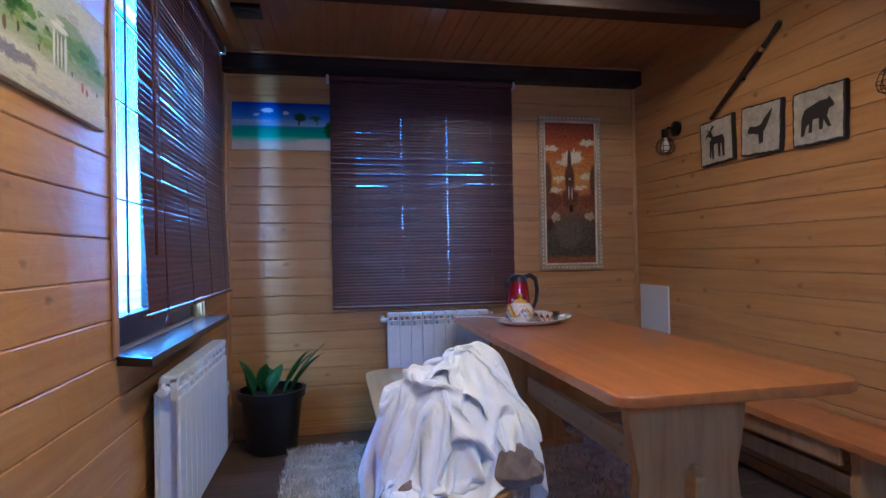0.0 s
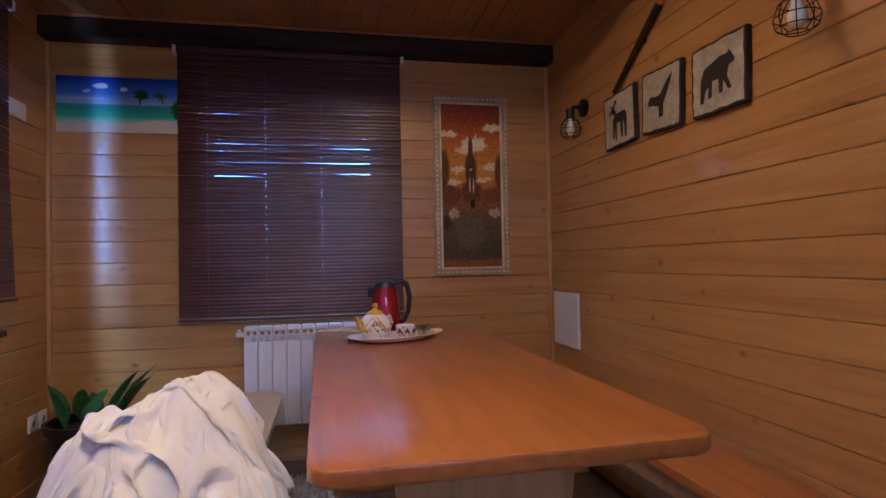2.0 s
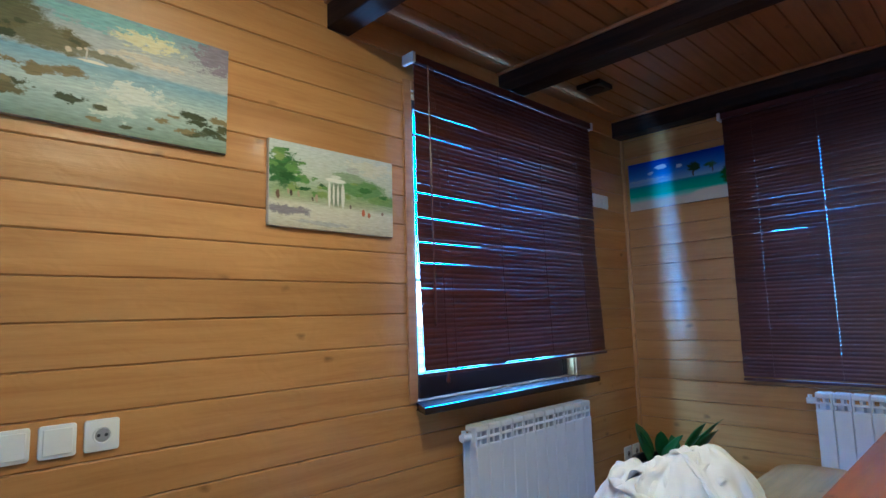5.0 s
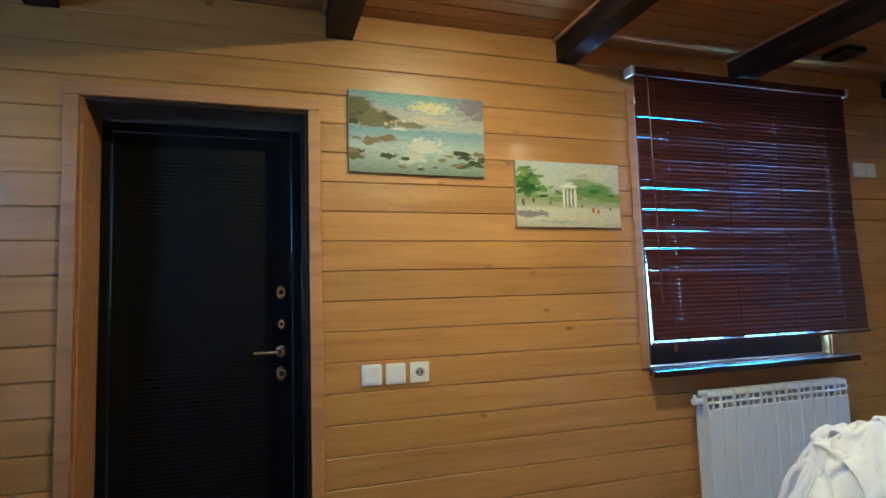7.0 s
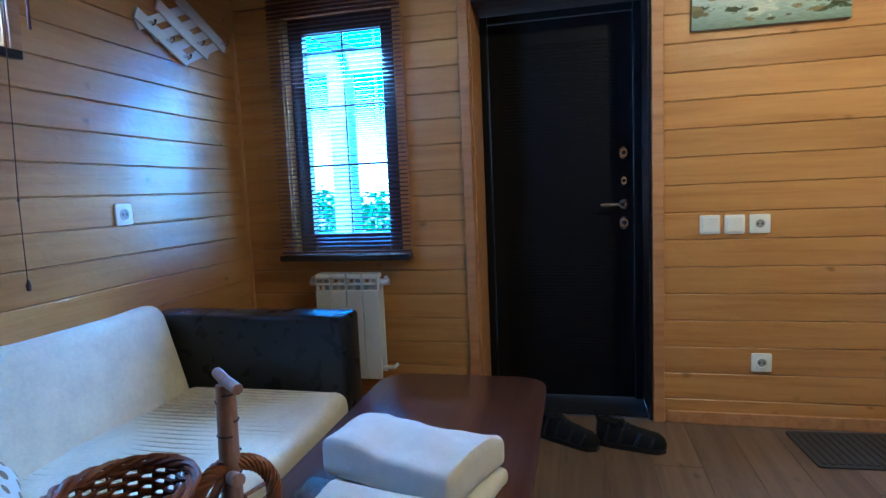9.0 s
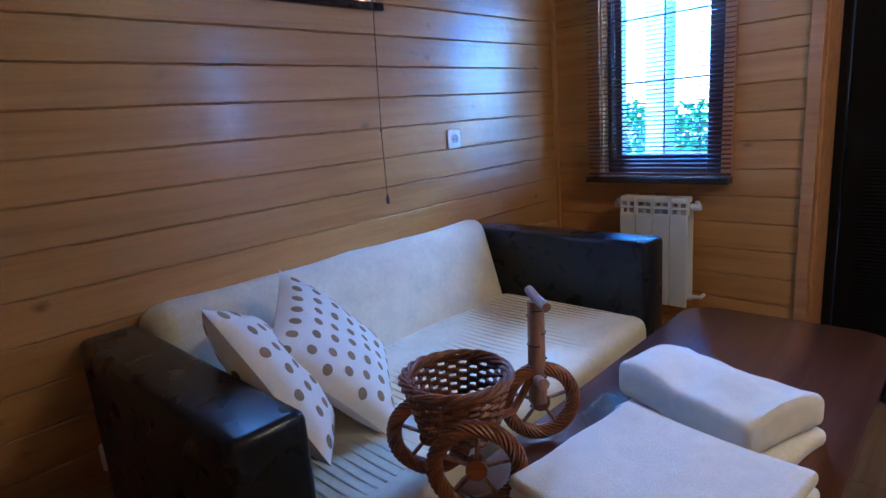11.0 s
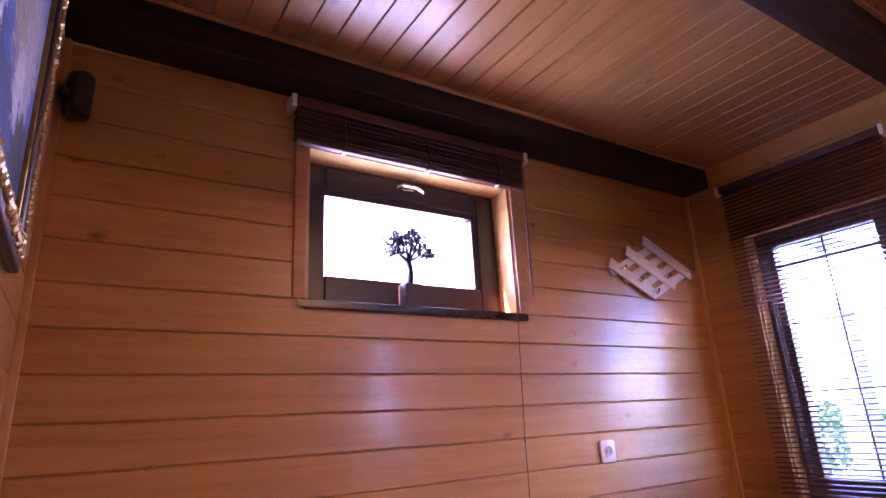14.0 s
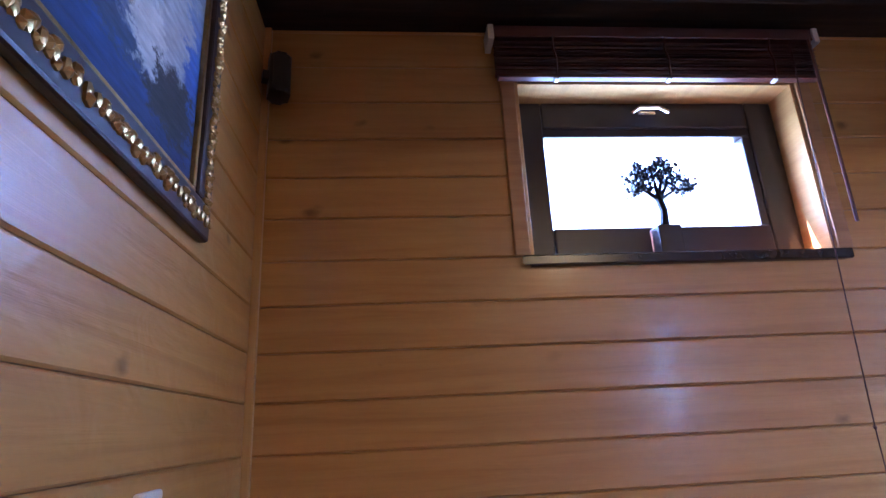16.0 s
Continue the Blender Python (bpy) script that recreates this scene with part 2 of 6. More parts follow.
LEAF = plain("green_leaf", (0.035, 0.13, 0.022), rough=0.38, scale=25, grain=0.3)
WICKER = wood("brown_wicker", (0.14, 0.040, 0.010), (0.28, 0.088, 0.022), (0.42, 0.16, 0.045), rough=0.35, scale=3.0, relief=0.4, spread=0.45)
BIRCH = wood("birch_bark_stick", (0.20, 0.085, 0.045), (0.38, 0.20, 0.12), (0.52, 0.32, 0.22), rough=0.5, scale=4.0, along="z")
KETTLERED = plain("red_metallic_lacquer", (0.42, 0.012, 0.022), rough=0.18, metal=0.55, grain=0.04, coat=0.6)
CERAMICWHITE = plain("glazed_white_ceramic", (0.78, 0.74, 0.68), rough=0.12, grain=0.04, coat=0.5)
CERAMICYELLOW = plain("glazed_yellow", (0.62, 0.36, 0.03), rough=0.12, grain=0.1, coat=0.5)
CERAMICRED = plain("glazed_brown_red", (0.32, 0.06, 0.03), rough=0.12, grain=0.1, coat=0.5)
CERAMICBLUE = plain("glazed_dark_blue", (0.02, 0.02, 0.09), rough=0.12, grain=0.1, coat=0.5)
GILT = plain("aged_gilt", (0.55, 0.34, 0.12), rough=0.3, metal=0.9, grain=0.3, scale=50, relief=0.8)
GILTPALE = plain("pale_silver_gilt", (0.46, 0.34, 0.18), rough=0.38, metal=0.5, grain=0.2, scale=60, relief=0.5)
SILVERBEAD = plain("worn_silver_bead", (0.72, 0.60, 0.38), rough=0.35, metal=0.3, grain=0.2, scale=60)
DARKFRAME = plain("dark_frame_wood", (0.03, 0.014, 0.010), rough=0.4)
PLAQUEFACE = plain("whitewashed_plaque", (0.50, 0.43, 0.33), rough=0.7, grain=0.25, scale=25, relief=0.5)
PLAQUEEDGE = plain("burnt_wood_edge", (0.018, 0.010, 0.008), rough=0.7)
WHITEPAINT = plain("white_painted_wood", (0.74, 0.72, 0.70), rough=0.5, grain=0.06, scale=20)
SHOEBLACK = plain("black_shoe_mesh", (0.012, 0.012, 0.013), rough=0.85, scale=150, relief=0.8, spec=0.1)
MAT = plain("dark_rubber_mat", (0.03, 0.027, 0.025), rough=0.8, scale=90, relief=0.8)
GLASS = glass("window_glass", (0.62, 0.88, 1.0))
PALEGLASS = glass("pale_window_glass", (0.93, 0.97, 1.0))
CLEAR = glass("clear_glass", (0.9, 0.92, 0.92))
BULB = plain("bulb_glass", (0.75, 0.72, 0.65), rough=0.1, grain=0.02)
# ground colour lightened so that sunlight bounces up through the windows
PALEGROUND = plain("pale_bounce_ground", (0.34, 0.35, 0.28), rough=0.95, grain=0.4, scale=3.0, relief=0.5)
FACADE = plain("pale_post_paint", (0.22, 0.26, 0.29), rough=0.6, scale=8)


# ---- building blocks ----
def mesh_of(name, bm, material, smooth=False):
    me = bpy.data.meshes.new(name)
    bmesh.ops.recalc_face_normals(bm, faces=bm.faces)
    bm.to_mesh(me)
    bm.free()
    for m in material if isinstance(material, (list, tuple)) else [material]:
        me.materials.append(m)
    if smooth:
        me.shade_smooth()
        me.set_sharp_from_angle(angle=radians(40))
    return me


def part(name, bm, material, parent=None, label="", m=None, smooth=False):
    """Links a bmesh as one mesh object under a thing or a part."""
    ob = new(name, mesh_of(name, bm, material, smooth))
    if m is not None:
        ob.matrix_basis = m
    if parent is not None:
        ob.parent = parent
    if label:
        ob["label"] = label
    return ob


def thing(name, label, category, m=None, group="", kind=""):
    ob = new(name)
    ob.empty_display_size = 0.05
    if m is not None:
        ob.matrix_basis = m
    return tagged(ob, label, category, group, kind)


def box(bm, x0, y0, z0, x1, y1, z1, bevel=0.0, seg=2):
    r = bmesh.ops.create_cube(bm, size=1.0)
    bmesh.ops.scale(bm, vec=(abs(x1 - x0), abs(y1 - y0), abs(z1 - z0)), verts=r["verts"])
    bmesh.ops.translate(bm, vec=((x0 + x1) / 2, (y0 + y1) / 2, (z0 + z1) / 2), verts=r["verts"])
    if bevel:
        es = list({e for v in r["verts"] for e in v.link_edges})
        bmesh.ops.bevel(bm, geom=es, offset=bevel, segments=seg, affect="EDGES", profile=0.5)
    return bm


def boxed(*a, **k):
    return box(bmesh.new(), *a, **k)


def lathe(bm, profile, n=24, caps=True):
    """Turns (radius, height) pairs round the z axis."""
    rings = []
    for r, z in profile:
        rings.append([bm.verts.new((r * math.cos(2 * math.pi * i / n), r * math.sin(2 * math.pi * i / n), z)) for i in range(n)])
    for a, b in zip(rings, rings[1:]):
        for i in range(n):
            bm.faces.new((a[i], a[(i + 1) % n], b[(i + 1) % n], b[i]))
    if caps:
        bm.faces.new(rings[0])
        bm.faces.new(rings[-1])
    return bm


def tube(bm, pts, r, n=8, closed=False):
    """A round bar along points; r may be one radius or one for each point."""
    pts = [Vector(p) for p in pts]
    rs = r if isinstance(r, (list, tuple)) else [r] * len(pts)
    rings = []
    side = None
    for i, p in enumerate(pts):
        a = pts[(i - 1) % len(pts)] if (closed or i) else p
        b = pts[(i + 1) % len(pts)] if (closed or i < len(pts) - 1) else p
        d = (b - a).normalized()
        if side is None:
            side = d.orthogonal().normalized()
        side = (side - d * side.dot(d)).normalized()
        up = d.cross(side)
        rings.append([bm.verts.new(p + rs[i] * (math.cos(2 * math.pi * k / n) * side + math.sin(2 * math.pi * k / n) * up)) for k in range(n)])
    pairs = list(zip(rings, rings[1:])) + ([(rings[-1], rings[0])] if closed else [])
    for a, b in pairs:
        for k in range(n):
            bm.faces.new((a[k], a[(k + 1) % n], b[(k + 1) % n], b[k]))
    if not closed:
        bm.faces.new(rings[0])
        bm.faces.new(rings[-1])
    return bm


def slab(bm, outline, z0, z1, bevel=0.0, seg=2):
    """An outline in x and y, given height."""
    lo = [bm.verts.new((x, y, z0)) for x, y in outline]
    hi = [bm.verts.new((x, y, z1)) for x, y in outline]
    n = len(outline)
    top = bm.faces.new(hi)
    bot = bm.faces.new(lo[::-1])
    for i in range(n):
        bm.faces.new((lo[i], lo[(i + 1) % n], hi[(i + 1) % n], hi[i]))
    if bevel:
        bmesh.ops.bevel(bm, geom=list(set(top.edges) | set(bot.edges)), offset=bevel, segments=seg, affect="EDGES", profile=0.5)
    return bm


def rounded(x0, y0, x1, y1, r, n=6):
    out = []
    for cx, cy, a in ((x1 - r, y0 + r, -90), (x1 - r, y1 - r, 0), (x0 + r, y1 - r, 90), (x0 + r, y0 + r, 180)):
        out += [(cx + r * math.cos(radians(a + 90 * i / n)), cy + r * math.sin(radians(a + 90 * i / n))) for i in range(n + 1)]
    return out


# ---- the room: x from the west wall, y from the south wall ----
LX, LY, LZ = 2.99, 5.80, 2.56


def on(wall, a, z, out=0.0):
    """The pose of a thing on a wall: its x runs to the right as one faces the wall, y up, z into the room."""
    right, outw, o = {
        "north": (Vector((1, 0, 0)), Vector((0, -1, 0)), Vector((a, LY, z))),
        "south": (Vector((-1, 0, 0)), Vector((0, 1, 0)), Vector((a, 0, z))),
        "west": (Vector((0, 1, 0)), Vector((1, 0, 0)), Vector((0, a, z))),
        "east": (Vector((0, -1, 0)), Vector((-1, 0, 0)), Vector((LX, a, z))),
    }[wall]
    m = Matrix.Identity(4)
    m.col[0][:3], m.col[1][:3], m.col[2][:3] = right, (0, 0, 1), outw
    m.translation = o + outw * out
    return m


THICK = 0.17
# openings: start and end along the wall, from bottom to top
WEST = [(0.30, 0.935, 0.86, 2.135), (1.315, 2.168, 0.0, 2.10), (3.825, 5.06, 0.90, 2.29)]
NORTH = [(0.80, 1.88, 0.90, 2.29)]
SOUTH = [(1.315, 2.228, 1.70, 2.265)]


def wall(name, label, length, openings, place):
    """A timber wall with its openings cut through."""
    xs = sorted({-THICK, length + THICK, *(v for o in openings for v in o[:2])})
    zs = sorted({0.0, LZ + 0.15, *(v for o in openings for v in o[2:])})
    bm = bmesh.new()
    for x0, x1 in zip(xs, xs[1:]):
        for z0, z1 in zip(zs, zs[1:]):
            cx, cz = (x0 + x1) / 2, (z0 + z1) / 2
            if not any(o[0] < cx < o[1] and o[2] < cz < o[3] for o in openings):
                box(bm, x0, z0, -THICK, x1, z1, -0.002)
    bmesh.ops.remove_doubles(bm, verts=bm.verts, dist=1e-4)
    return tagged(part(name, bm, TRIM, m=place), label, "wall", kind="structure")


wall_west = wall("wall_west", "timber wall clad in varnished pine planks", LY, WEST, on("west", 0, 0))
wall_north = wall("wall_north", "timber wall clad in varnished pine planks", LX, NORTH, on("north", 0, 0))
wall_south = wall("wall_south", "timber wall clad in orange varnished pine planks", LX, [(LX - o[1], LX - o[0], *o[2:]) for o in SOUTH], on("south", LX, 0))
wall_east = wall("wall_east", "timber wall clad in varnished pine planks", LY, [], on("east", LY, 0))
floor = tagged(part("floor", boxed(-THICK, -THICK, -0.2, LX + THICK, LY + THICK, -0.012), LAMINATE), "grey-brown oak laminate floor", "floor", kind="structure")

bm = bmesh.new()
nb = 31
for i in range(nb):
    x0, x1 = LX * i / nb, LX * (i + 1) / nb
    g = 0.0025
    pts = [(x0, LZ + 0.008), (x0 + g, LZ + 0.008), (x0 + 2 * g, LZ), (x1 - 2 * g, LZ), (x1 - g, LZ + 0.008), (x1, LZ + 0.008)]
    va = [bm.verts.new((x, 0, z)) for x, z in pts]
    vb = [bm.verts.new((x, LY, z)) for x, z in pts]
    for a in range(5):
        bm.faces.new((va[a], va[a + 1], vb[a + 1], vb[a]))
box(bm, -THICK, -THICK, LZ + 0.012, LX + THICK, LY + THICK, LZ + 0.15)
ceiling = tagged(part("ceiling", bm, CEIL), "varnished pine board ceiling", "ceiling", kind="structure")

# dark beams across the room, with thin pine mouldings where they meet the ceiling
BEAMS = [(0.002, 0.165), (1.12, 1.24), (2.25, 2.37), (3.39, 3.50), (4.47, 4.60), (5.67, 5.798)]
for y0, y1 in BEAMS:
    beam = part("beam", boxed(0.004 - LX / 2, -(y1 - y0) / 2, -0.06, LX / 2 - 0.004, (y1 - y0) / 2, 0.058, bevel=0.006), BEAM, m=pose(LX / 2, (y0 + y1) / 2, 2.50))
    tagged(beam, "dark-stained rough timber ceiling beam", "beam", "ceiling beams", "structure")
    for yy in ([y1 + 0.009] if y0 < 0.1 else [y0 - 0.009] if y1 > 5.7 else [y0 - 0.009, y1 + 0.009]):
        tr = part("trim", boxed(0.004 - LX / 2, -0.008, -0.008, LX / 2 - 0.004, 0.008, 0.008, bevel=0.003), TRIM, m=pose(LX / 2, yy, 2.549))
        tagged(tr, "thin pine moulding along a beam", "moulding", kind="structure")
for x, y in ((0.022, 0.022), (LX - 0.022, 0.022), (0.022, LY - 0.022), (LX - 0.022, LY - 0.022)):
    tr = part("trim", boxed(-0.011, -0.011, 0.0, 0.011, 0.011, 2.436, bevel=0.004), TABLELEG, m=pose(x, y, 0))
    tagged(tr, "narrow pine corner moulding", "moulding", kind="structure")


def skirting(x0, y0, x1, y1):
    return tagged(part("baseboard", boxed(x0, y0, 0.0, x1, y1, 0.06, bevel=0.004), TRIM), "low pine skirting board", "skirting", kind="structure")


skirting(0.014, 0.04, 0.030, 1.255)
skirting(0.014, 2.235, 0.030, LY - 0.04)
skirting(0.04, 0.014, LX - 0.04, 0.030)
skirting(0.04, LY - 0.030, LX - 0.04, LY - 0.014)
skirting(LX - 0.030, 0.04, LX - 0.014, LY - 0.04)


# ---- windows ----
def window(name, wall_name, a0, a1, z0, z1, sill, label, bars=(), mullion=False, depth=-0.12, rail=0.06, foot=0.02, glazing=GLASS):
    """A window in its opening: reveal boards, dark frame, panes, sill."""
    w = a1 - a0
    win = thing(name, label, "window", on(wall_name, (a0 + a1) / 2, z0), kind="structure")
    h = z1 - z0
    x0, x1 = -w / 2, w / 2
    for nm, b in (("reveal_board", (x0 + 0.001, 0.002, -0.165, x0 + 0.012, h - 0.002, 0.012)), ("reveal_board", (x1 - 0.012, 0.002, -0.165, x1 - 0.001, h - 0.002, 0.012)),
                  ("reveal_board", (x0 + 0.013, h - 0.012, -0.165, x1 - 0.013, h - 0.001, 0.012))):
        part(nm, boxed(*b, bevel=0.002), TABLELEG, win)
    for b in ((x0 - 0.045, 0.0, 0.014, x0, h + 0.045, 0.024), (x1, 0.0, 0.014, x1 + 0.045, h + 0.045, 0.024), (x0 + 0.001, h, 0.014, x1 - 0.001, h + 0.045, 0.023)):
        part("casing", boxed(*b, bevel=0.004), TRIM, win, "pine casing")
    fr = part("window_frame", boxed(x0 + 0.014, 0.004, depth - 0.03, x0 + 0.014 + rail, h - 0.014, depth + 0.03, bevel=0.006), PVC, win, "dark brown frame")
    part("window_frame", boxed(x1 - 0.014 - rail, 0.004, depth - 0.03, x1 - 0.014, h - 0.014, depth + 0.03, bevel=0.006), PVC, win)
    part("window_frame", boxed(x0 + 0.015 + rail, h - 0.014 - rail, depth - 0.03, x1 - 0.015 - rail, h - 0.014, depth + 0.03, bevel=0.006), PVC, win)
    part("window_frame", boxed(x0 + 0.015 + rail, 0.004, depth - 0.03, x1 - 0.015 - rail, 0.004 + rail + foot, depth + 0.03, bevel=0.006), PVC, win)
    g0, g1, gz0, gz1 = x0 + 0.014 + rail, x1 - 0.014 - rail, 0.004 + foot + rail, h - 0.014 - rail
    if mullion:
        part("mullion", boxed(-0.05, gz0, depth - 0.03, 0.05, gz1, depth + 0.032, bevel=0.006), PVC, win)
    spans = [(g0, -0.05), (0.05, g1)] if mullion else [(g0, g1)]
    for p0, p1 in spans:
        pane = part("pane", boxed(p0 - 0.003, gz0 - 0.003, depth - 0.004, p1 + 0.003, gz1 + 0.003, depth + 0.002), glazing, win)
        pane.visible_shadow = False
        for f in bars:
            zb = gz0 + (gz1 - gz0) * f
            part("glazing_bar", boxed(p0, zb - 0.005, depth + 0.003, p1, zb + 0.005, depth + 0.010), BLACKPLASTIC, win)
        if bars:
            part("glazing_bar", boxed((p0 + p1) / 2 - 0.005, gz0, depth + 0.004, (p0 + p1) / 2 + 0.005, gz1, depth + 0.012), BLACKPLASTIC, win)
    if sill:
        s0, s1, out = sill
        pts = [(x0 + 0.002, -0.16), (x1 - 0.002, -0.16), (x1 - 0.002, 0.015), (s1, 0.026), (s1, out), (s0, out), (min(x0, s0 + out), 0.026), (x0 + 0.002, 0.015)]
        part("window_sill", slab(bmesh.new(), pts, 0.001, 0.032, bevel=0.005), SILL, win, "glossy dark brown sill", m=pose(0, 0, 0, 90, 0, 0))
    return win


window("window_1", "west", *WEST[0], (-0.365, 0.365, 0.10), "narrow window with dark brown frame and glazing bars", bars=(0.345, 0.64, 0.905), depth=-0.07, rail=0.082)
window("window_2", "west", *WEST[2], (-0.685, 0.67, 0.14), "wide window with dark brown frame behind a lowered blind", mullion=True, bars=(0.345, 0.64, 0.905), depth=-0.06, rail=0.045, foot=0.062)
window("window_3", "north", *NORTH[0], None, "wide window with dark brown frame behind a lowered blind", mullion=True)
w4 = window("window_4", "south", *SOUTH[0], (-0.485, 0.485, 0.035), "small high window with dark brown frame", rail=0.093, glazing=PALEGLASS)
bm = bmesh.new()
box(bm, -0.03, 0.50, -0.09, 0.03, 0.515, -0.078, bevel=0.003)
tube(bm, [(-0.05, 0.505, -0.075), (-0.03, 0.517, -0.06), (0.03, 0.514, -0.055), (0.062, 0.497, -0.055)], 0.006)
hw4, hh4 = (SOUTH[0][1] - SOUTH[0][0]) / 2, SOUTH[0][3] - SOUTH[0][2]
part("sash_bead", boxed(hw4 - 0.136, 0.119, -0.146, hw4 - 0.108, hh4 - 0.137, -0.096, bevel=0.004), PVC, w4)
part("sash_bead", boxed(-hw4 + 0.108, hh4 - 0.136, -0.146, hw4 - 0.108, hh4 - 0.108, -0.096, bevel=0.004), PVC, w4)
part("window_handle", bm, CHROME, w4, "curved metal tilt handle", smooth=True)

# ---- door ----
door = thing("door_1", "black entrance door with fine horizontal ribs, closed, in a pine casing", "door", on("west", (1.315 + 2.168) / 2, 0), kind="structure")
hw = (2.168 - 1.315) / 2
for b in ((-hw - 0.052, 0.0, 0.014, -hw, 2.10, 0.030), (hw, 0.0, 0.014, hw + 0.052, 2.10, 0.030), (-hw - 0.052, 2.1005, 0.014, hw + 0.052, 2.152, 0.030)):
    part("casing", boxed(*b, bevel=0.004), TRIM, door, "pine casing")
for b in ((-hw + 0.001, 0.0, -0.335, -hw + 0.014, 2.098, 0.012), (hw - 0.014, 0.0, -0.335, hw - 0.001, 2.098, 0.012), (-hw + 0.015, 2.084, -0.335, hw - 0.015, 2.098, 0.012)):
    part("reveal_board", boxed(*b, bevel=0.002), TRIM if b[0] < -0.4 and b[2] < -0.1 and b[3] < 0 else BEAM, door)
for b in ((-hw + 0.015, 0.001, -0.33, -hw + 0.055, 2.082, -0.245), (hw - 0.055, 0.001, -0.33, hw - 0.015, 2.082, -0.245), (-hw + 0.056, 2.043, -0.33, hw - 0.056, 2.082, -0.245)):
    part("door_frame", boxed(*b, bevel=0.006), DOORBLACK, door, "black steel frame")
leaf = part("door_leaf", boxed(-hw + 0.057, 0.012, -0.32, hw - 0.057, 2.041, -0.265, bevel=0.003), DOORBLACK, door)
bm = bmesh.new()
for i in range(100):
    z = 0.13 + i * 0.018
    box(bm, -hw + 0.13, z, -0.2645, hw - 0.14, z + 0.014, -0.2600)
part("ribbed_panel", bm, DOORBLACK, leaf, "black ribbed panel")
bm = bmesh.new()
lathe(bm, [(0.026, 0), (0.026, 0.006), (0.012, 0.010), (0.010, 0.045)], 16)
tube(bm, [(0, 0, 0.04), (-0.03, 0, 0.048), (-0.12, 0.0, 0.048)], 0.009)
hl = part("handle", bm, CHROME, leaf, "chrome lever handle", m=pose(hw - 0.105, 1.063, -0.264), smooth=True)
for z, r in ((0.965, 0.03), (1.185, 0.022), (1.33, 0.028)):
    bm = lathe(bmesh.new(), [(r, 0), (r, 0.006), (r * 0.8, 0.011), (r * 0.35, 0.011), (r * 0.3, 0.006)], 20)
    bmesh.ops.scale(bm, vec=(0.8, 1.15, 1), verts=bm.verts)
    part("lock_plate", bm, CHROME, leaf, "chrome lock rosette", m=pose(hw - 0.105, z, -0.264), smooth=True)
    hole = lathe(bmesh.new(), [(r * 0.42, 0.0112), (r * 0.42, 0.0122), (0.0001, 0.0122)], 12, caps=False)
    part("keyhole_cover", hole, DARKHOLE, leaf, m=pose(hw - 0.105, z, -0.264))
part("threshold", boxed(-hw + 0.016, 0.0, -0.33, hw - 0.016, 0.010, -0.02, bevel=0.003), BLACKIRON, door, "dark metal threshold")


# ---- blinds ----
SLATMESH = {}


def slat_mesh(length, tapes=0):
    """A thin curved slat, with a slot at each ladder cord."""
    key = (round(length, 3), tapes)
    if key not in SLATMESH:
        cuts = [-length / 2]
        for x in cord_places(length, tapes):
            cuts += [x - 0.0010, x + 0.0010]
        cuts.append(length / 2)
        bm = bmesh.new()
        for (y0, z0), (y1, z1), spans in (((-0.0125, 0.0), (-0.0028, 0.0024), [(-length / 2, length / 2)]), ((-0.0028, 0.0024), (0.0028, 0.0024), list(zip(cuts[::2], cuts[1::2]))), ((0.0028, 0.0024), (0.0125, 0.0), [(-length / 2, length / 2)])):
            for x0, x1 in spans:
                v = [bm.verts.new((x, y, z - d)) for x in (x0, x1) for y, z in ((y0, z0), (y1, z1)) for d in (0.0, 0.0018)]
                for f in ((0, 2, 6, 4), (1, 5, 7, 3), (0, 4, 5, 1), (2, 3, 7, 6), (0, 1, 3, 2), (4, 6, 7, 5)):
                    bm.faces.new([v[k] for k in f])
        SLATMESH[key] = mesh_of("slat", bm, SLAT)
    return SLATMESH[key]


def cord_places(w, tapes):
    return [-w / 2 + w * (k + 0.5) / tapes if tapes > 2 else -w / 2 + w * (0.2 + 0.6 * k) for k in range(tapes)]


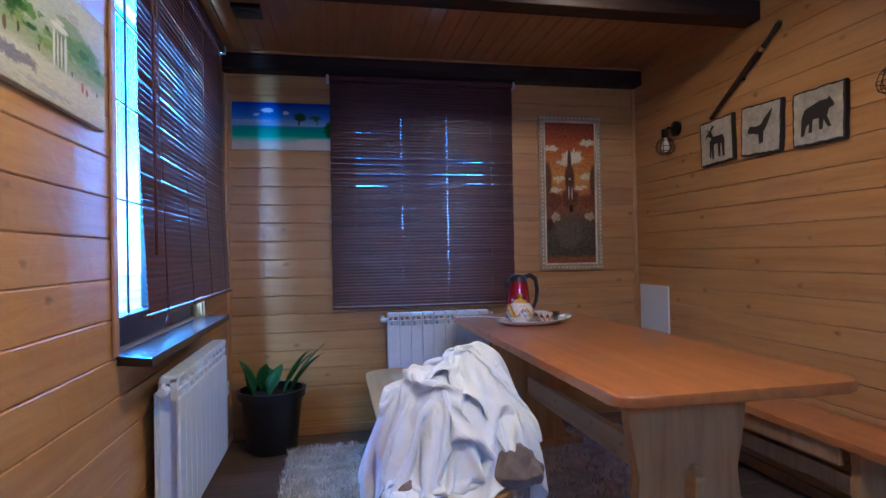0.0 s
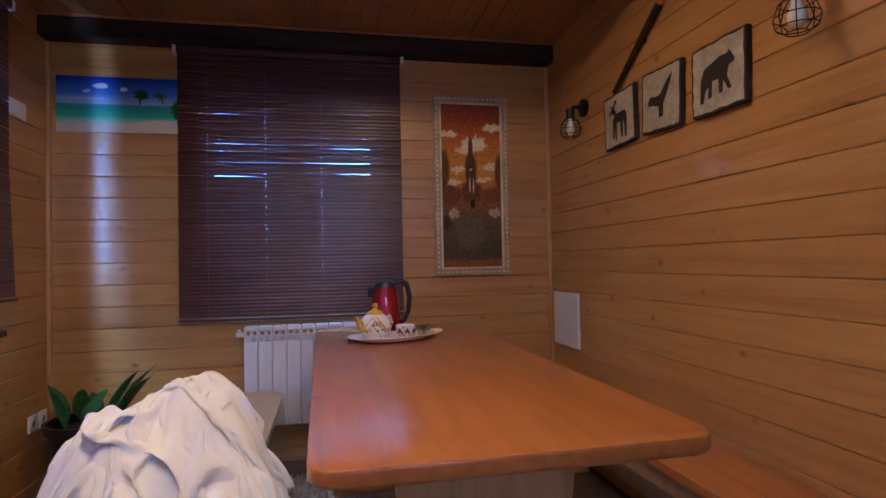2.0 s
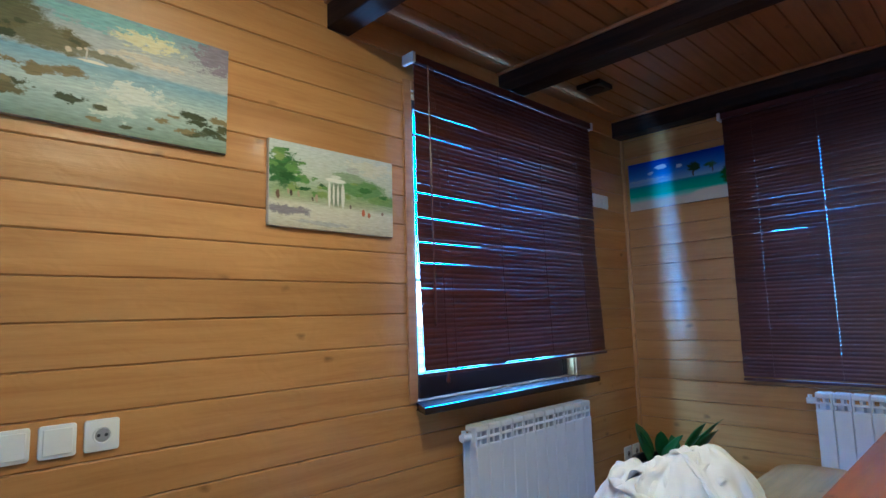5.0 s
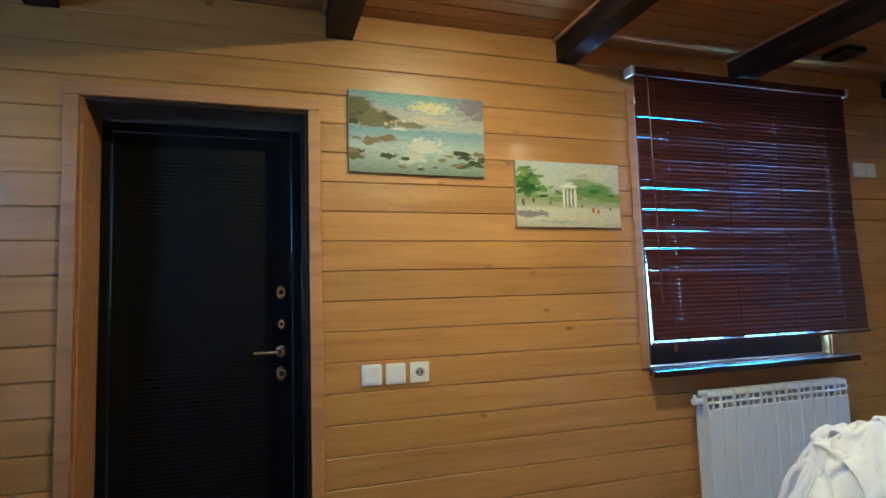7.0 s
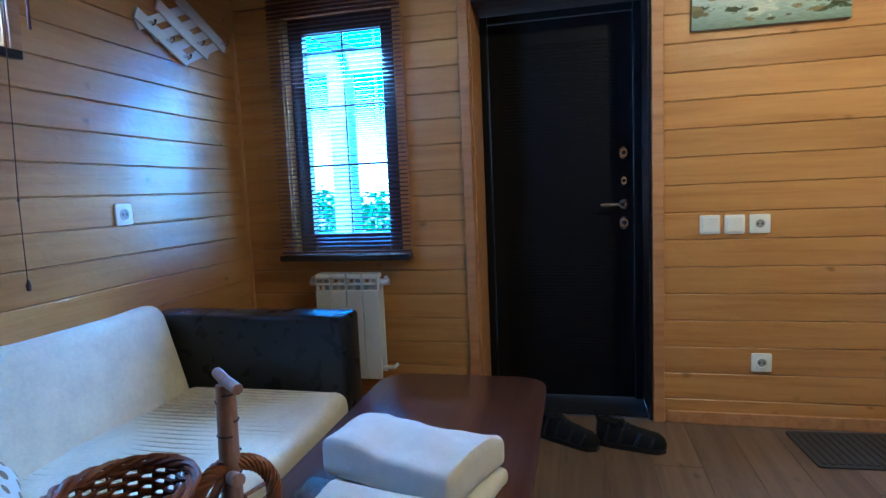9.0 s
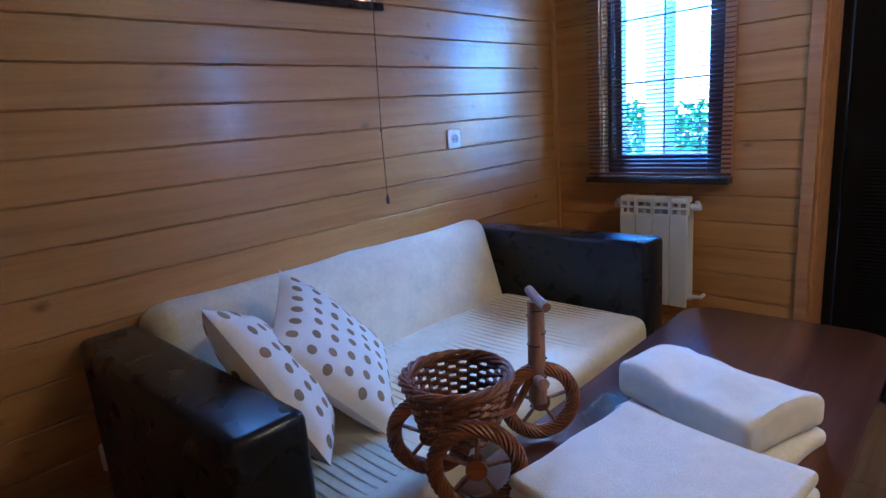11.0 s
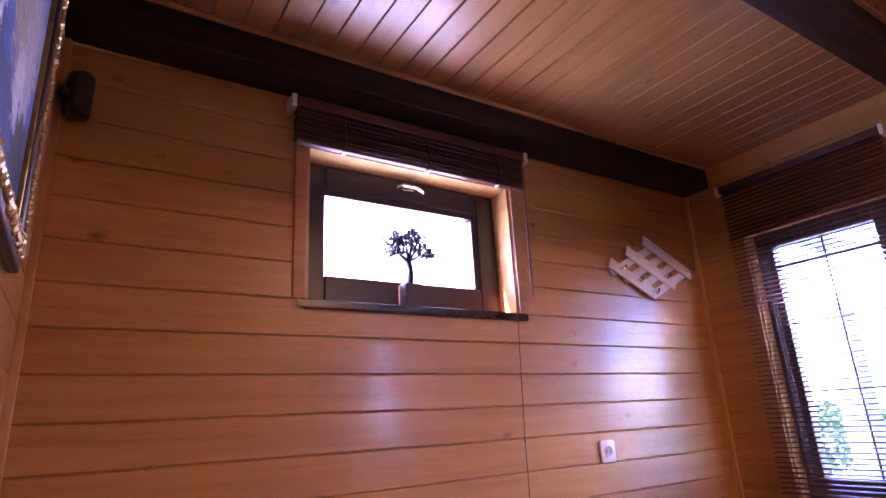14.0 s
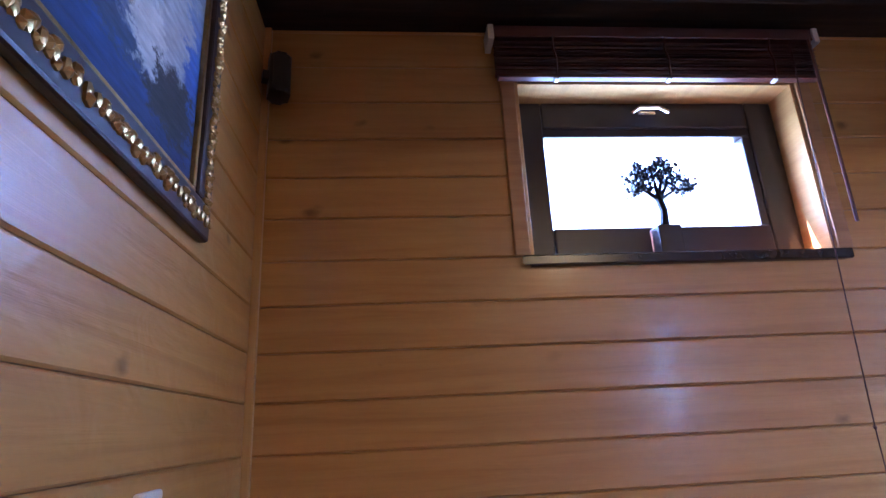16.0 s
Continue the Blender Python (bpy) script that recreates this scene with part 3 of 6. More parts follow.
def blind(wall_name, a0, a1, ztop, zbot, tilt, label, out=0.065, leaks=(), wand=0.0, packed=0, tilts=None, lean=0.0, tapes=4):
    """A slatted blind: head rail, each slat, ladder cords, bottom rail and wand. leaks: slats that hang open."""
    w = a1 - a0
    h = ztop - zbot
    bl = thing("window_blind", label, "blind", on(wall_name, (a0 + a1) / 2, zbot, out))
    part("head_rail", boxed(-w / 2 - 0.003, h - 0.035, -0.022, w / 2 + 0.003, h, 0.018, bevel=0.003), SLAT, bl)
    for s in (-1, 1):
        part("bracket", boxed(s * (w / 2 + 0.0135) - 0.009, h - 0.042, -0.05, s * (w / 2 + 0.0135) + 0.009, h + 0.004, 0.022, bevel=0.002), WHITEPLASTIC, bl, "pale bracket")
    me = slat_mesh(w, tapes)
    pitch = 0.0215
    n = int((h - 0.06) / pitch)
    off = lambda y: lean * max(0.0, (h - y) / h - 0.55)
    for i in range(n):
        y = h - 0.05 - i * pitch
        ang = tilt if tilts is None else tilts(i / n)
        if i in leaks:
            ang -= leaks[i] if isinstance(leaks, dict) else 32
        ang += random.uniform(-2.5, 2.5)
        o = new("slat", me)
        o.parent = bl
        o.matrix_basis = pose(random.uniform(-0.0015, 0.0015), y, off(y), -90 + ang, 0, random.uniform(-0.12, 0.12) * (3.0 if i in leaks else 1.0))
    for i in range(packed):
        o = new("slat", me)
        o.parent = bl
        o.matrix_basis = pose(0, 0.016 + i * 0.0035, off(0), -90, 0, 0)
    part("bottom_rail", boxed(-w / 2, 0.0, -0.013 + off(0), w / 2, 0.014, 0.013 + off(0), bevel=0.003), SLAT, bl)
    for x in cord_places(w, tapes):
        for dz in (-0.0135, 0.0145):
            pts = [(x, 0.005 + j * (h - 0.045) / 8, off(j * h / 8) + dz) for j in range(9)]
            part("ladder_cord", tube(bmesh.new(), pts, 0.0012, 5), SLAT, bl)
    if wand:
        x = -w / 2 + 0.06
        pts = [(x, h - 0.04, 0.03), (x + 0.004, h - 0.04 - wand, 0.035)]
        part("wand", tube(bmesh.new(), pts, 0.005, 6), SLAT, bl, "slim tilt wand")
        part("pull_cord", tube(bmesh.new(), [(x + 0.04, h - 0.04, 0.026), (x + 0.045, max(-0.02, h - 1.42), 0.03 + off(0))], 0.0016, 5), SLAT, bl)
        part("cord_knob", lathe(bmesh.new(), [(0.003, 0.03), (0.010, 0.0), (0.008, -0.012)], 10), SLAT, bl, m=pose(x + 0.045, max(-0.02, h - 1.43), 0.03 + off(0), -90), smooth=True)
    return bl


random.seed(4)
blind("west", 3.775, 5.21, 2.415, 1.02, 78, "dark mahogany slatted blind, lowered and closed, over a window", leaks={9: 4, 14: 9, 20: 6, 26: 10, 31: 5, 36: 10, 41: 5, 46: 8}, wand=1.15, out=0.10, lean=0.06)
blind("north", 0.70, 1.99, 2.435, 0.845, 76, "dark mahogany slatted blind, lowered and closed, over a window", leaks={15: 10, 22: 12, 24: 16, 26: 13, 29: 20, 32: 10, 40: 6, 46: 6}, wand=0.0, out=0.055)
blind("west", 0.255, 0.985, 2.395, 0.865, 14, "dark slatted blind, lowered with open slats, over a narrow window", tilts=lambda f: 48 if f < 0.17 else 26 if f < 0.40 else 10, out=0.065, tapes=2)

# raised blind over the small window: all slats stacked under the head rail
sb = thing("window_blind", "dark mahogany slatted blind, drawn up into a stack", "blind", on("south", 1.78, 2.235, 0.065))
part("head_rail", boxed(-0.51, 0.135, -0.022, 0.51, 0.175, 0.022, bevel=0.003), SLAT, sb)
for i in range(26):
    o = new("slat", slat_mesh(1.015))
    o.parent = sb
    o.matrix_basis = pose(random.uniform(-0.005, 0.005), 0.017 + i * 0.0045, random.uniform(-0.006, 0.006), -90 + random.uniform(-9, 9), 0, 0)
part("bottom_rail", boxed(-0.507, 0.0, -0.013, 0.507, 0.013, 0.013, bevel=0.003), SLAT, sb)
for s in (-1, 1):
    part("bracket", boxed(s * 0.521 - 0.009, 0.125, -0.05, s * 0.521 + 0.009, 0.178, 0.024, bevel=0.002), WHITEPLASTIC, sb, "pale bracket")
for x in (-0.33, 0.02, 0.36):
    part("ladder_cord", tube(bmesh.new(), [(x, 0.002, 0.0155), (x + 0.004, 0.06, 0.018), (x - 0.004, 0.1, 0.017), (x, 0.14, 0.0235)], 0.003, 5), SLAT, sb)
    part("cord_clip", boxed(x - 0.006, -0.006, -0.008, x + 0.006, -0.0005, 0.012), WHITEPLASTIC, sb)
part("wand", tube(bmesh.new(), [(0.485, 0.13, 0.03), (0.472, -0.48, 0.035)], 0.005, 6), SLAT, sb, "slim tilt wand")
part("pull_cord", tube(bmesh.new(), [(0.425, 0.13, 0.024), (0.423, -0.55, -0.012), (0.422, -1.03, -0.035), (0.420, -1.30, -0.035)], 0.0018, 5), SLAT, sb)
for z in (-1.03, -1.315):
    part("cord_knob", lathe(bmesh.new(), [(0.003, 0.02), (0.009, 0.0), (0.007, -0.018)] if z < -1.1 else [(0.002, 0.007), (0.005, 0.0), (0.002, -0.007)], 10), SLAT, sb, m=pose(0.421, z, -0.034, -90), smooth=True)


# ---- radiators ----
def radiator(n, width, height, m, label):
    """A sectional aluminium radiator; x along the wall, y up, z into the room."""
    rad = thing("radiator", label, "radiator", m)
    for i in range(n):
        x0 = i * width + 0.0015
        x1 = (i + 1) * width - 0.0015
        bm = bmesh.new()
        box(bm, x0, 0.0, 0.070, x1, height - 0.085, 0.085, bevel=0.005)
        box(bm, x0, height - 0.030, 0.012, x1, height, 0.083, bevel=0.008)
        box(bm, x0, height - 0.062, 0.066, x1, height - 0.050, 0.080, bevel=0.003)
        box(bm, x0, 0.02, -0.005, x1, height - 0.06, 0.006, bevel=0.002)
        box(bm, x0 + width * 0.40, 0.03, 0.0, x0 + width * 0.56, height - 0.025, 0.072)
        box(bm, x0, height - 0.09, 0.05, x0 + 0.009, height - 0.01, 0.078, bevel=0.002)
        box(bm, x1 - 0.009, height - 0.09, 0.05, x1, height - 0.01, 0.078, bevel=0.002)
        part("section", bm, WHITEMETAL, rad)
    for s, x in ((1, n * width), (-1, 0.0)):
        bm = bmesh.new()
        tube(bm, [(x - s * 0.01, height - 0.05, 0.035), (x + s * 0.045, height - 0.05, 0.035)], 0.017, 12)
        tube(bm, [(x + s * 0.03, height - 0.05, 0.035), (x + s * 0.03, height - 0.02, 0.035)], 0.011, 10)
        part("valve" if s > 0 else "plug", bm, WHITEMETAL, rad, smooth=True)
    part("pipe", tube(bmesh.new(), [(n * width - 0.01, 0.05, 0.035), (n * width + 0.05, 0.05, 0.035), (n * width + 0.05, 0.05, -0.02)], 0.010, 8), WHITEMETAL, rad, smooth=True)
    for f in (0.25, 0.75):
        part("wall_bracket", boxed(n * width * f - 0.012, height * 0.75, -0.047, n * width * f + 0.012, height * 0.75 + 0.02, -0.006), WHITEMETAL, rad)
    return rad


radiator(11, 0.085, 0.58, on("west", 4.055, 0.20, 0.06), "white sectional radiator under the wide window")
radiator(9, 0.079, 0.57, on("north", 1.06, 0.245, 0.06), "white sectional radiator under the blind")
radiator(4, 0.088, 0.56, on("west", 0.465, 0.205, 0.055), "small white four-section radiator under the narrow window")

# ---- table ----
table = thing("dining_table", "long dining table with a glossy orange pine top on trestle ends", "table", pose(1.49, 3.28, 0, 0, 0, 0.6))
TW, TL, TH = 0.835, 2.25, 0.80
part("tabletop", slab(bmesh.new(), rounded(0, 0, TW, TL, 0.07), TH - 0.036, TH, bevel=0.008, seg=3), TABLEWOOD, table, smooth=True)
for y in (0.30, TL - 0.38):
    prof = [(0.15, 0.0), (0.15, 0.06), (0.20, 0.10), (0.235, 0.20), (0.215, 0.34), (0.235, 0.44), (0.21, 0.52), (0.20, 0.60), (0.19, 0.70), (0.19, TH - 0.037)]
    outl = prof + [(TW - a, b) for a, b in reversed(prof)]
    bm = slab(bmesh.new(), outl, 0.0, 0.055, bevel=0.006)
    part("trestle_end", bm, TRESTLE, table, "shaped pale pine trestle", m=pose(0, y + 0.055, 0, 90, 0, 0))
    part("foot", boxed(0.08, y - 0.02, 0.0, TW - 0.08, y + 0.075, 0.055, bevel=0.012), TABLELEG, table)
part("stretcher", boxed(TW / 2 - 0.02, 0.24, 0.335, TW / 2 + 0.02, TL - 0.26, 0.45, bevel=0.006), BENCHPALE, table)
for y in (0.265, TL - 0.295):
    part("peg", boxed(TW / 2 - 0.012, y - 0.010, 0.31, TW / 2 + 0.012, y + 0.012, 0.48, bevel=0.004), TABLELEG, table)


def bench(m, width, length, top, material, label, depth=0.035):
    b = thing("bench", label, "bench", m)
    part("seat", slab(bmesh.new(), rounded(0, 0, width, length, width * 0.32, 8), top - depth, top, bevel=0.008, seg=3), material, b, smooth=True)
    for y in (0.30, length - 0.35):
        prof = [(0.05, 0.0), (0.05, 0.05), (0.09, 0.12), (0.075, 0.24), (0.09, 0.32), (0.07, top - depth)]
        part("trestle_end", slab(bmesh.new(), prof + [(width - a, c) for a, c in reversed(prof)], 0.0, 0.045, bevel=0.005), TRESTLE, b, m=pose(0, y + 0.045, 0, 90, 0, 0))
    part("stretcher", boxed(width / 2 - 0.018, 0.346, 0.18, width / 2 + 0.018, length - 0.352, 0.26, bevel=0.005), TABLELEG, b)
    for x in (0.030, width - 0.055):
        part("apron", boxed(x, 0.346, top - depth - 0.085, x + 0.025, length - 0.352, top - depth - 0.001, bevel=0.004), TABLELEG, b)
    return b


bench(pose(0.90, 3.52, 0.0, 0, 0, 0), 0.38, 2.10, 0.45, BENCHPALE, "pale pine bench with rounded ends beside the table")
bench(pose(2.665, 3.42, 0.0, 0, 0, 0), 0.305, 2.1, 0.45, TABLEWOOD, "orange lacquered pine bench against the wall")

# ---- rug ----
random.seed(8)
bm = slab(bmesh.new(), rounded(0.42, 3.05, 2.62, 5.45, 0.03), 0.001, 0.018)
rug = tagged(part("rug", bm, SHAG), "cream shaggy long-pile rug under the table", "rug")
verts, faces = [], []
for i in range(16000):
    x, y = random.uniform(0.415, 2.62), random.uniform(3.05, 5.45)
    if x > 1.6 and random.random() < 0.6:
        x = random.uniform(0.415, 1.5)
    a = random.uniform(0, 6.28)
    dx, dy = 0.004 * math.cos(a), 0.004 * math.sin(a)
    lx, ly, hh = random.uniform(-0.018, 0.018), random.uniform(-0.018, 0.018), random.uniform(0.018, 0.036)
    k = len(verts)
    verts += [(x - dx, y - dy, 0.012), (x + dx, y + dy, 0.012), (x + lx + dx * 0.4, y + ly + dy * 0.4, 0.012 + hh), (x + lx - dx * 0.4, y + ly - dy * 0.4, 0.012 + hh)]
    faces.append((k, k + 1, k + 2, k + 3))
pm = bpy.data.meshes.new("pile")
pm.from_pydata(verts, [], faces)
pm.materials.append(SHAG)
pile = new("pile", pm)
pile.parent = rug
tagged(pile, "cream shag pile", kind="stuff")

# ---- laundry heap ----
def cloth_heap(name, cx, cy, base, rx, ry, top, seed, material, parent=None, label="", skirt=0.0, steps=(110, 54), sharp=1.0):
    """Crumpled cloth: a mound whose surface is pushed into folds that run down from its crest."""
    bm = bmesh.new()
    na, nr = steps
    rows = []
    for j in range(nr + 1):
        f = j / nr
        row = []
        for i in range(na):
            a = 2 * math.pi * i / na
            edge = 1 + 0.16 * noise.noise(Vector((math.cos(a) * 1.6, math.sin(a) * 1.6, seed))) + 0.07 * noise.noise(Vector((math.cos(a) * 5, math.sin(a) * 5, seed + 7)))
            r = f ** 0.8 * edge
            x, y = rx * r * math.cos(a), ry * r * math.sin(a)
            z = base + (top - base) * (1 - f ** 1.7)
            q = Vector((x * 3.2, y * 3.2, seed))
            w = Vector((noise.noise(q + Vector((3, 1, 0))), noise.noise(q + Vector((9, 4, 2))), 0)) * 0.9
            ridge = 1 - abs(noise.noise(Vector((x * 5.0, y * 5.0, seed + 3)) + w)) * 2.2
            ridge2 = 1 - abs(noise.noise(Vector((x * 10, y * 10, seed + 5)) + w * 2.5)) * 2.8
            ridge3 = 1 - abs(noise.noise(Vector((x * 21, y * 21, seed + 15)) + w * 5)) * 2.6
            fold = (0.055 * max(-0.8, ridge) + 0.050 * max(-0.9, ridge2) + 0.018 * max(-0.9, ridge3)) * sharp
            lump = 0.07 * noise.noise(Vector((x * 2.4, y * 2.4, seed + 11)))
            damp = min(1.0, 0.75 + 1.4 * f) * (1 - 0.55 * max(0, f - 0.8) / 0.2)
            n = Vector((math.cos(a) * (0.25 + f), math.sin(a) * (0.25 + f), 1.15 - f)).normalized()
            p = Vector((x, y, z)) + n * (fold * damp + lump)
            if f > 0.86:
                p.z -= skirt * (f - 0.86) / 0.14 * (0.6 + 0.8 * abs(noise.noise(Vector((math.cos(a) * 2.5, math.sin(a) * 2.5, seed + 20)))))
            row.append(bm.verts.new((cx + p.x, cy + p.y, max(0.005, p.z))))
        rows.append(row)
    for r0, r1 in zip(rows, rows[1:]):
        for i in range(na):
            bm.faces.new((r0[i], r0[(i + 1) % na], r1[(i + 1) % na], r1[i]))
    bmesh.ops.remove_doubles(bm, verts=bm.verts, dist=0.0008)
    ob = part(name, bm, material, parent, label, smooth=True)
    md = ob.modifiers.new("thick", "SOLIDIFY")
    md.thickness = 0.004
    sm = ob.modifiers.new("soft", "SUBSURF")
    sm.levels = sm.render_levels = 1
    return ob


def settle(pos, rest_w, rest_d, lift, steps=170, seed=0):
    """Lets a sheet of cloth sink onto the heap and the bench until it lies still; pos is a grid of points."""
    nv, nu = pos.shape[:2]
    ru, rv = rest_w / (nu - 1), rest_d / (nv - 1)
    links = [(np.s_[:, p:nu - 1:2], np.s_[:, p + 1:nu:2], ru, 0.5) for p in (0, 1)]
    links += [(np.s_[p:nv - 1:2, :], np.s_[p + 1:nv:2, :], rv, 0.5) for p in (0, 1)]
    diag = math.hypot(ru, rv)
    links += [(np.s_[p:nv - 1:2, :-1], np.s_[p + 1:nv:2, 1:], diag, 0.3) for p in (0, 1)]
    links += [(np.s_[p:nv - 1:2, 1:], np.s_[p + 1:nv:2, :-1], diag, 0.3) for p in (0, 1)]
    for p in range(4):
        links.append((np.s_[:, p:nu - 2:4], np.s_[:, p + 2:nu:4], 2 * ru, 0.10))
        links.append((np.s_[p:nv - 2:4, :], np.s_[p + 2:nv:4, :], 2 * rv, 0.10))
    core, size = np.array((1.12, 3.83, 0.42)), np.array((0.285, 0.25, 0.37)) + lift
    peak, psize = np.array((1.20, 3.84, 0.62)), np.array((0.13, 0.13, 0.22)) + lift
    last = pos.copy()
    held = np.zeros(pos.shape[:2] + (1,), bool)
    for step in range(steps):
        vel = (pos - last) * 0.93
        last = pos.copy()
        pos = pos + vel
        pos[..., 2] -= 0.0012
        for sweep in range(6):
            for a, b, rest, stiff in links:
                pa, pb = pos[a], pos[b]
                n = min(pa.shape[0], pb.shape[0]), min(pa.shape[1], pb.shape[1])
                pa, pb = pa[:n[0], :n[1]], pb[:n[0], :n[1]]
                d = pb - pa
                ln = np.sqrt((d * d).sum(-1, keepdims=True)) + 1e-9
                c = d * (stiff * (ln - rest) / ln)
                pa += c
                pb -= c
            touch = np.zeros_like(held)
            for mid, ext in ((core, size), (peak, psize)):
                q = (pos - mid) / ext
                r = np.sqrt((q * q).sum(-1, keepdims=True)) + 1e-9
                u = q / r
                lump = 1 + 0.07 * np.sin(7 * u[..., :1] + 3 * u[..., 2:] + seed) * np.sin(6 * u[..., 1:2] - 2 * u[..., 2:]) + 0.04 * np.sin(13 * u[..., :1] - 9 * u[..., 1:2])
                touch |= r < lump + 0.02
                pos = np.where(r < lump, mid + u * ext * lump, pos)
            over = (pos[..., 0] > 0.88) & (pos[..., 0] < 1.30) & (pos[..., 1] > 3.52) & (pos[..., 2] > 0.40)
            pos[..., 2] = np.maximum(pos[..., 2], np.where(over, 0.454 + lift, 0.02))
            touch |= (over & (pos[..., 2] < 0.47 + lift))[..., None]
            pos = np.where(touch & held, last + (pos - last) * 0.12, pos)
        held = touch
    return pos


def sheet(cx, cy, turn, w, d, squeeze, lift, seed, label, material=LINEN):
    """A rumpled sheet: gathered, then dropped on the heap."""
    nu, nv = 64, 58
    ca, sa = math.cos(radians(turn)), math.sin(radians(turn))
    pos = np.zeros((nv, nu, 3))
    for j in range(nv):
        for i in range(nu):
            u, v = (i / (nu - 1) - 0.5) * w * squeeze, (j / (nv - 1) - 0.5) * d * squeeze
            q = Vector((u * 6, v * 6, seed))
            u2 = u + 0.07 * noise.noise(q * 1.5)
            v2 = v + 0.07 * noise.noise(q * 1.5 + Vector((7, 3, 1)))
            dome = 1 - min(1.0, (u / 0.42) ** 2 + (v / 0.42) ** 2)
            z = 0.60 + 0.30 * dome + lift + 0.05 * noise.noise(q * 1.1 + Vector((2, 9, 4))) + 0.05 * noise.noise(q * 2.2)
            pos[j, i] = (cx + u2 * ca - v2 * sa, cy + u2 * sa + v2 * ca, z)
    pos = settle(pos, w, d, lift, seed=seed)
    bm = bmesh.new()
    grid = [[bm.verts.new(tuple(p)) for p in row] for row in pos]
    for r0, r1 in zip(grid, grid[1:]):
        for i in range(nu - 1):
            bm.faces.new((r0[i], r0[i + 1], r1[i + 1], r1[i]))
    bmesh.ops.smooth_vert(bm, verts=bm.verts, factor=0.35, use_axis_x=True, use_axis_y=True, use_axis_z=True)
    ob = part("sheet", bm, material, heap, label, smooth=True)
    md = ob.modifiers.new("thick", "SOLIDIFY")
    md.thickness, md.offset = 0.004, 0.0
    sm = ob.modifiers.new("soft", "SUBSURF")
    sm.levels = sm.render_levels = 1
    return ob


heap = thing("laundry_pile", "crumpled white bed linen heaped with a brown towel on the bench", "laundry", pose(0, 0, 0))
cloth_heap("towel", 1.30, 3.64, 0.455, 0.075, 0.075, 0.53, 9.0, TOWELBROWN, heap, "brown-grey towel", steps=(60, 30), sharp=0.55)
cloth_heap("towel", 0.93, 3.62, 0.30, 0.12, 0.12, 0.46, 19.0, TOWELBROWN, heap, "brown-grey towel", skirt=0.2, steps=(60, 30), sharp=0.5)
sheet(1.09, 3.83, 20, 1.24, 1.14, 0.62, 0.0, 2.3, "wide crumpled white linen sheet")
sheet(1.04, 3.74, 62, 0.96, 0.72, 0.60, 0.016, 7.1, "fold of white linen hanging over the heap")
sheet(1.22, 3.80, -35, 0.78, 0.56, 0.58, 0.030, 12.6, "white linen bunched on top")

# ---- potted plant ----
plant = thing("potted_plant", "black plastic pot with broad green leaves in the corner", "plant", pose(0.315, 5.54, 0.0) @ Matrix.Diagonal((1.1, 1.1, 1.0, 1)))
bm = lathe(bmesh.new(), [(0.125, 0.0), (0.135, 0.01), (0.172, 0.335), (0.190, 0.34), (0.192, 0.385), (0.176, 0.385), (0.172, 0.33)], 40, caps=False)
bm.faces.new([v for v in bm.verts if abs(v.co.z) < 1e-6])
part("pot", bm, POTBLACK, plant, "glossy black plastic pot", smooth=True)
part("soil", lathe(bmesh.new(), [(0.0001, 0.36), (0.10, 0.352), (0.173, 0.335)], 24, caps=False), SOIL, plant)


def leaf_mesh(length, width, bend, fold=0.25):
    bm = bmesh.new()
    rows = []
    n = 12
    for i in range(n + 1):
        f = i / n
        w = width * (math.sin(math.pi * min(1, 0.08 + 0.92 * f)) ** 0.75) * (0.35 + 0.65 * min(1, f * 3)) / 2 + 0.002
        ang = bend * f
        y = length * (1 - math.cos(ang)) / bend
        z = length * math.sin(ang) / bend
        rows.append([bm.verts.new((s * w, y - abs(s) * w * fold, z + 0.004 * math.sin(9 * f + s))) for s in (-1, -0.5, 0, 0.5, 1)])
    for a, b in zip(rows, rows[1:]):
        for k in range(4):
            bm.faces.new((a[k], a[k + 1], b[k + 1], b[k]))
    return bm


for turn, lean, ln, wd, bd, px, py in ((70, 8, 0.25, 0.085, 0.5, -0.09, -0.04), (200, 10, 0.22, 0.075, 0.5, -0.06, 0.06), (150, 5, 0.20, 0.07, 0.4, -0.11, 0.0), (330, 14, 0.22, 0.085, 0.8, -0.01, -0.05),
                                     (250, 14, 0.33, 0.075, 0.55, 0.07, 0.02), (262, 22, 0.38, 0.07, 0.45, 0.09, 0.0), (240, 26, 0.34, 0.065, 0.5, 0.10, 0.04), (285, 18, 0.30, 0.065, 0.6, 0.06, -0.03), (30, 12, 0.17, 0.07, 0.6, 0.0, 0.07)):
    lf = part("leaf", leaf_mesh(ln, wd, bd), LEAF, plant, m=pose(px, py, 0.345, 0, 0, turn) @ pose(0, 0, 0, -lean, 0, 0), smooth=True)
    lf.modifiers.new("thick", "SOLIDIFY").thickness = 0.0015

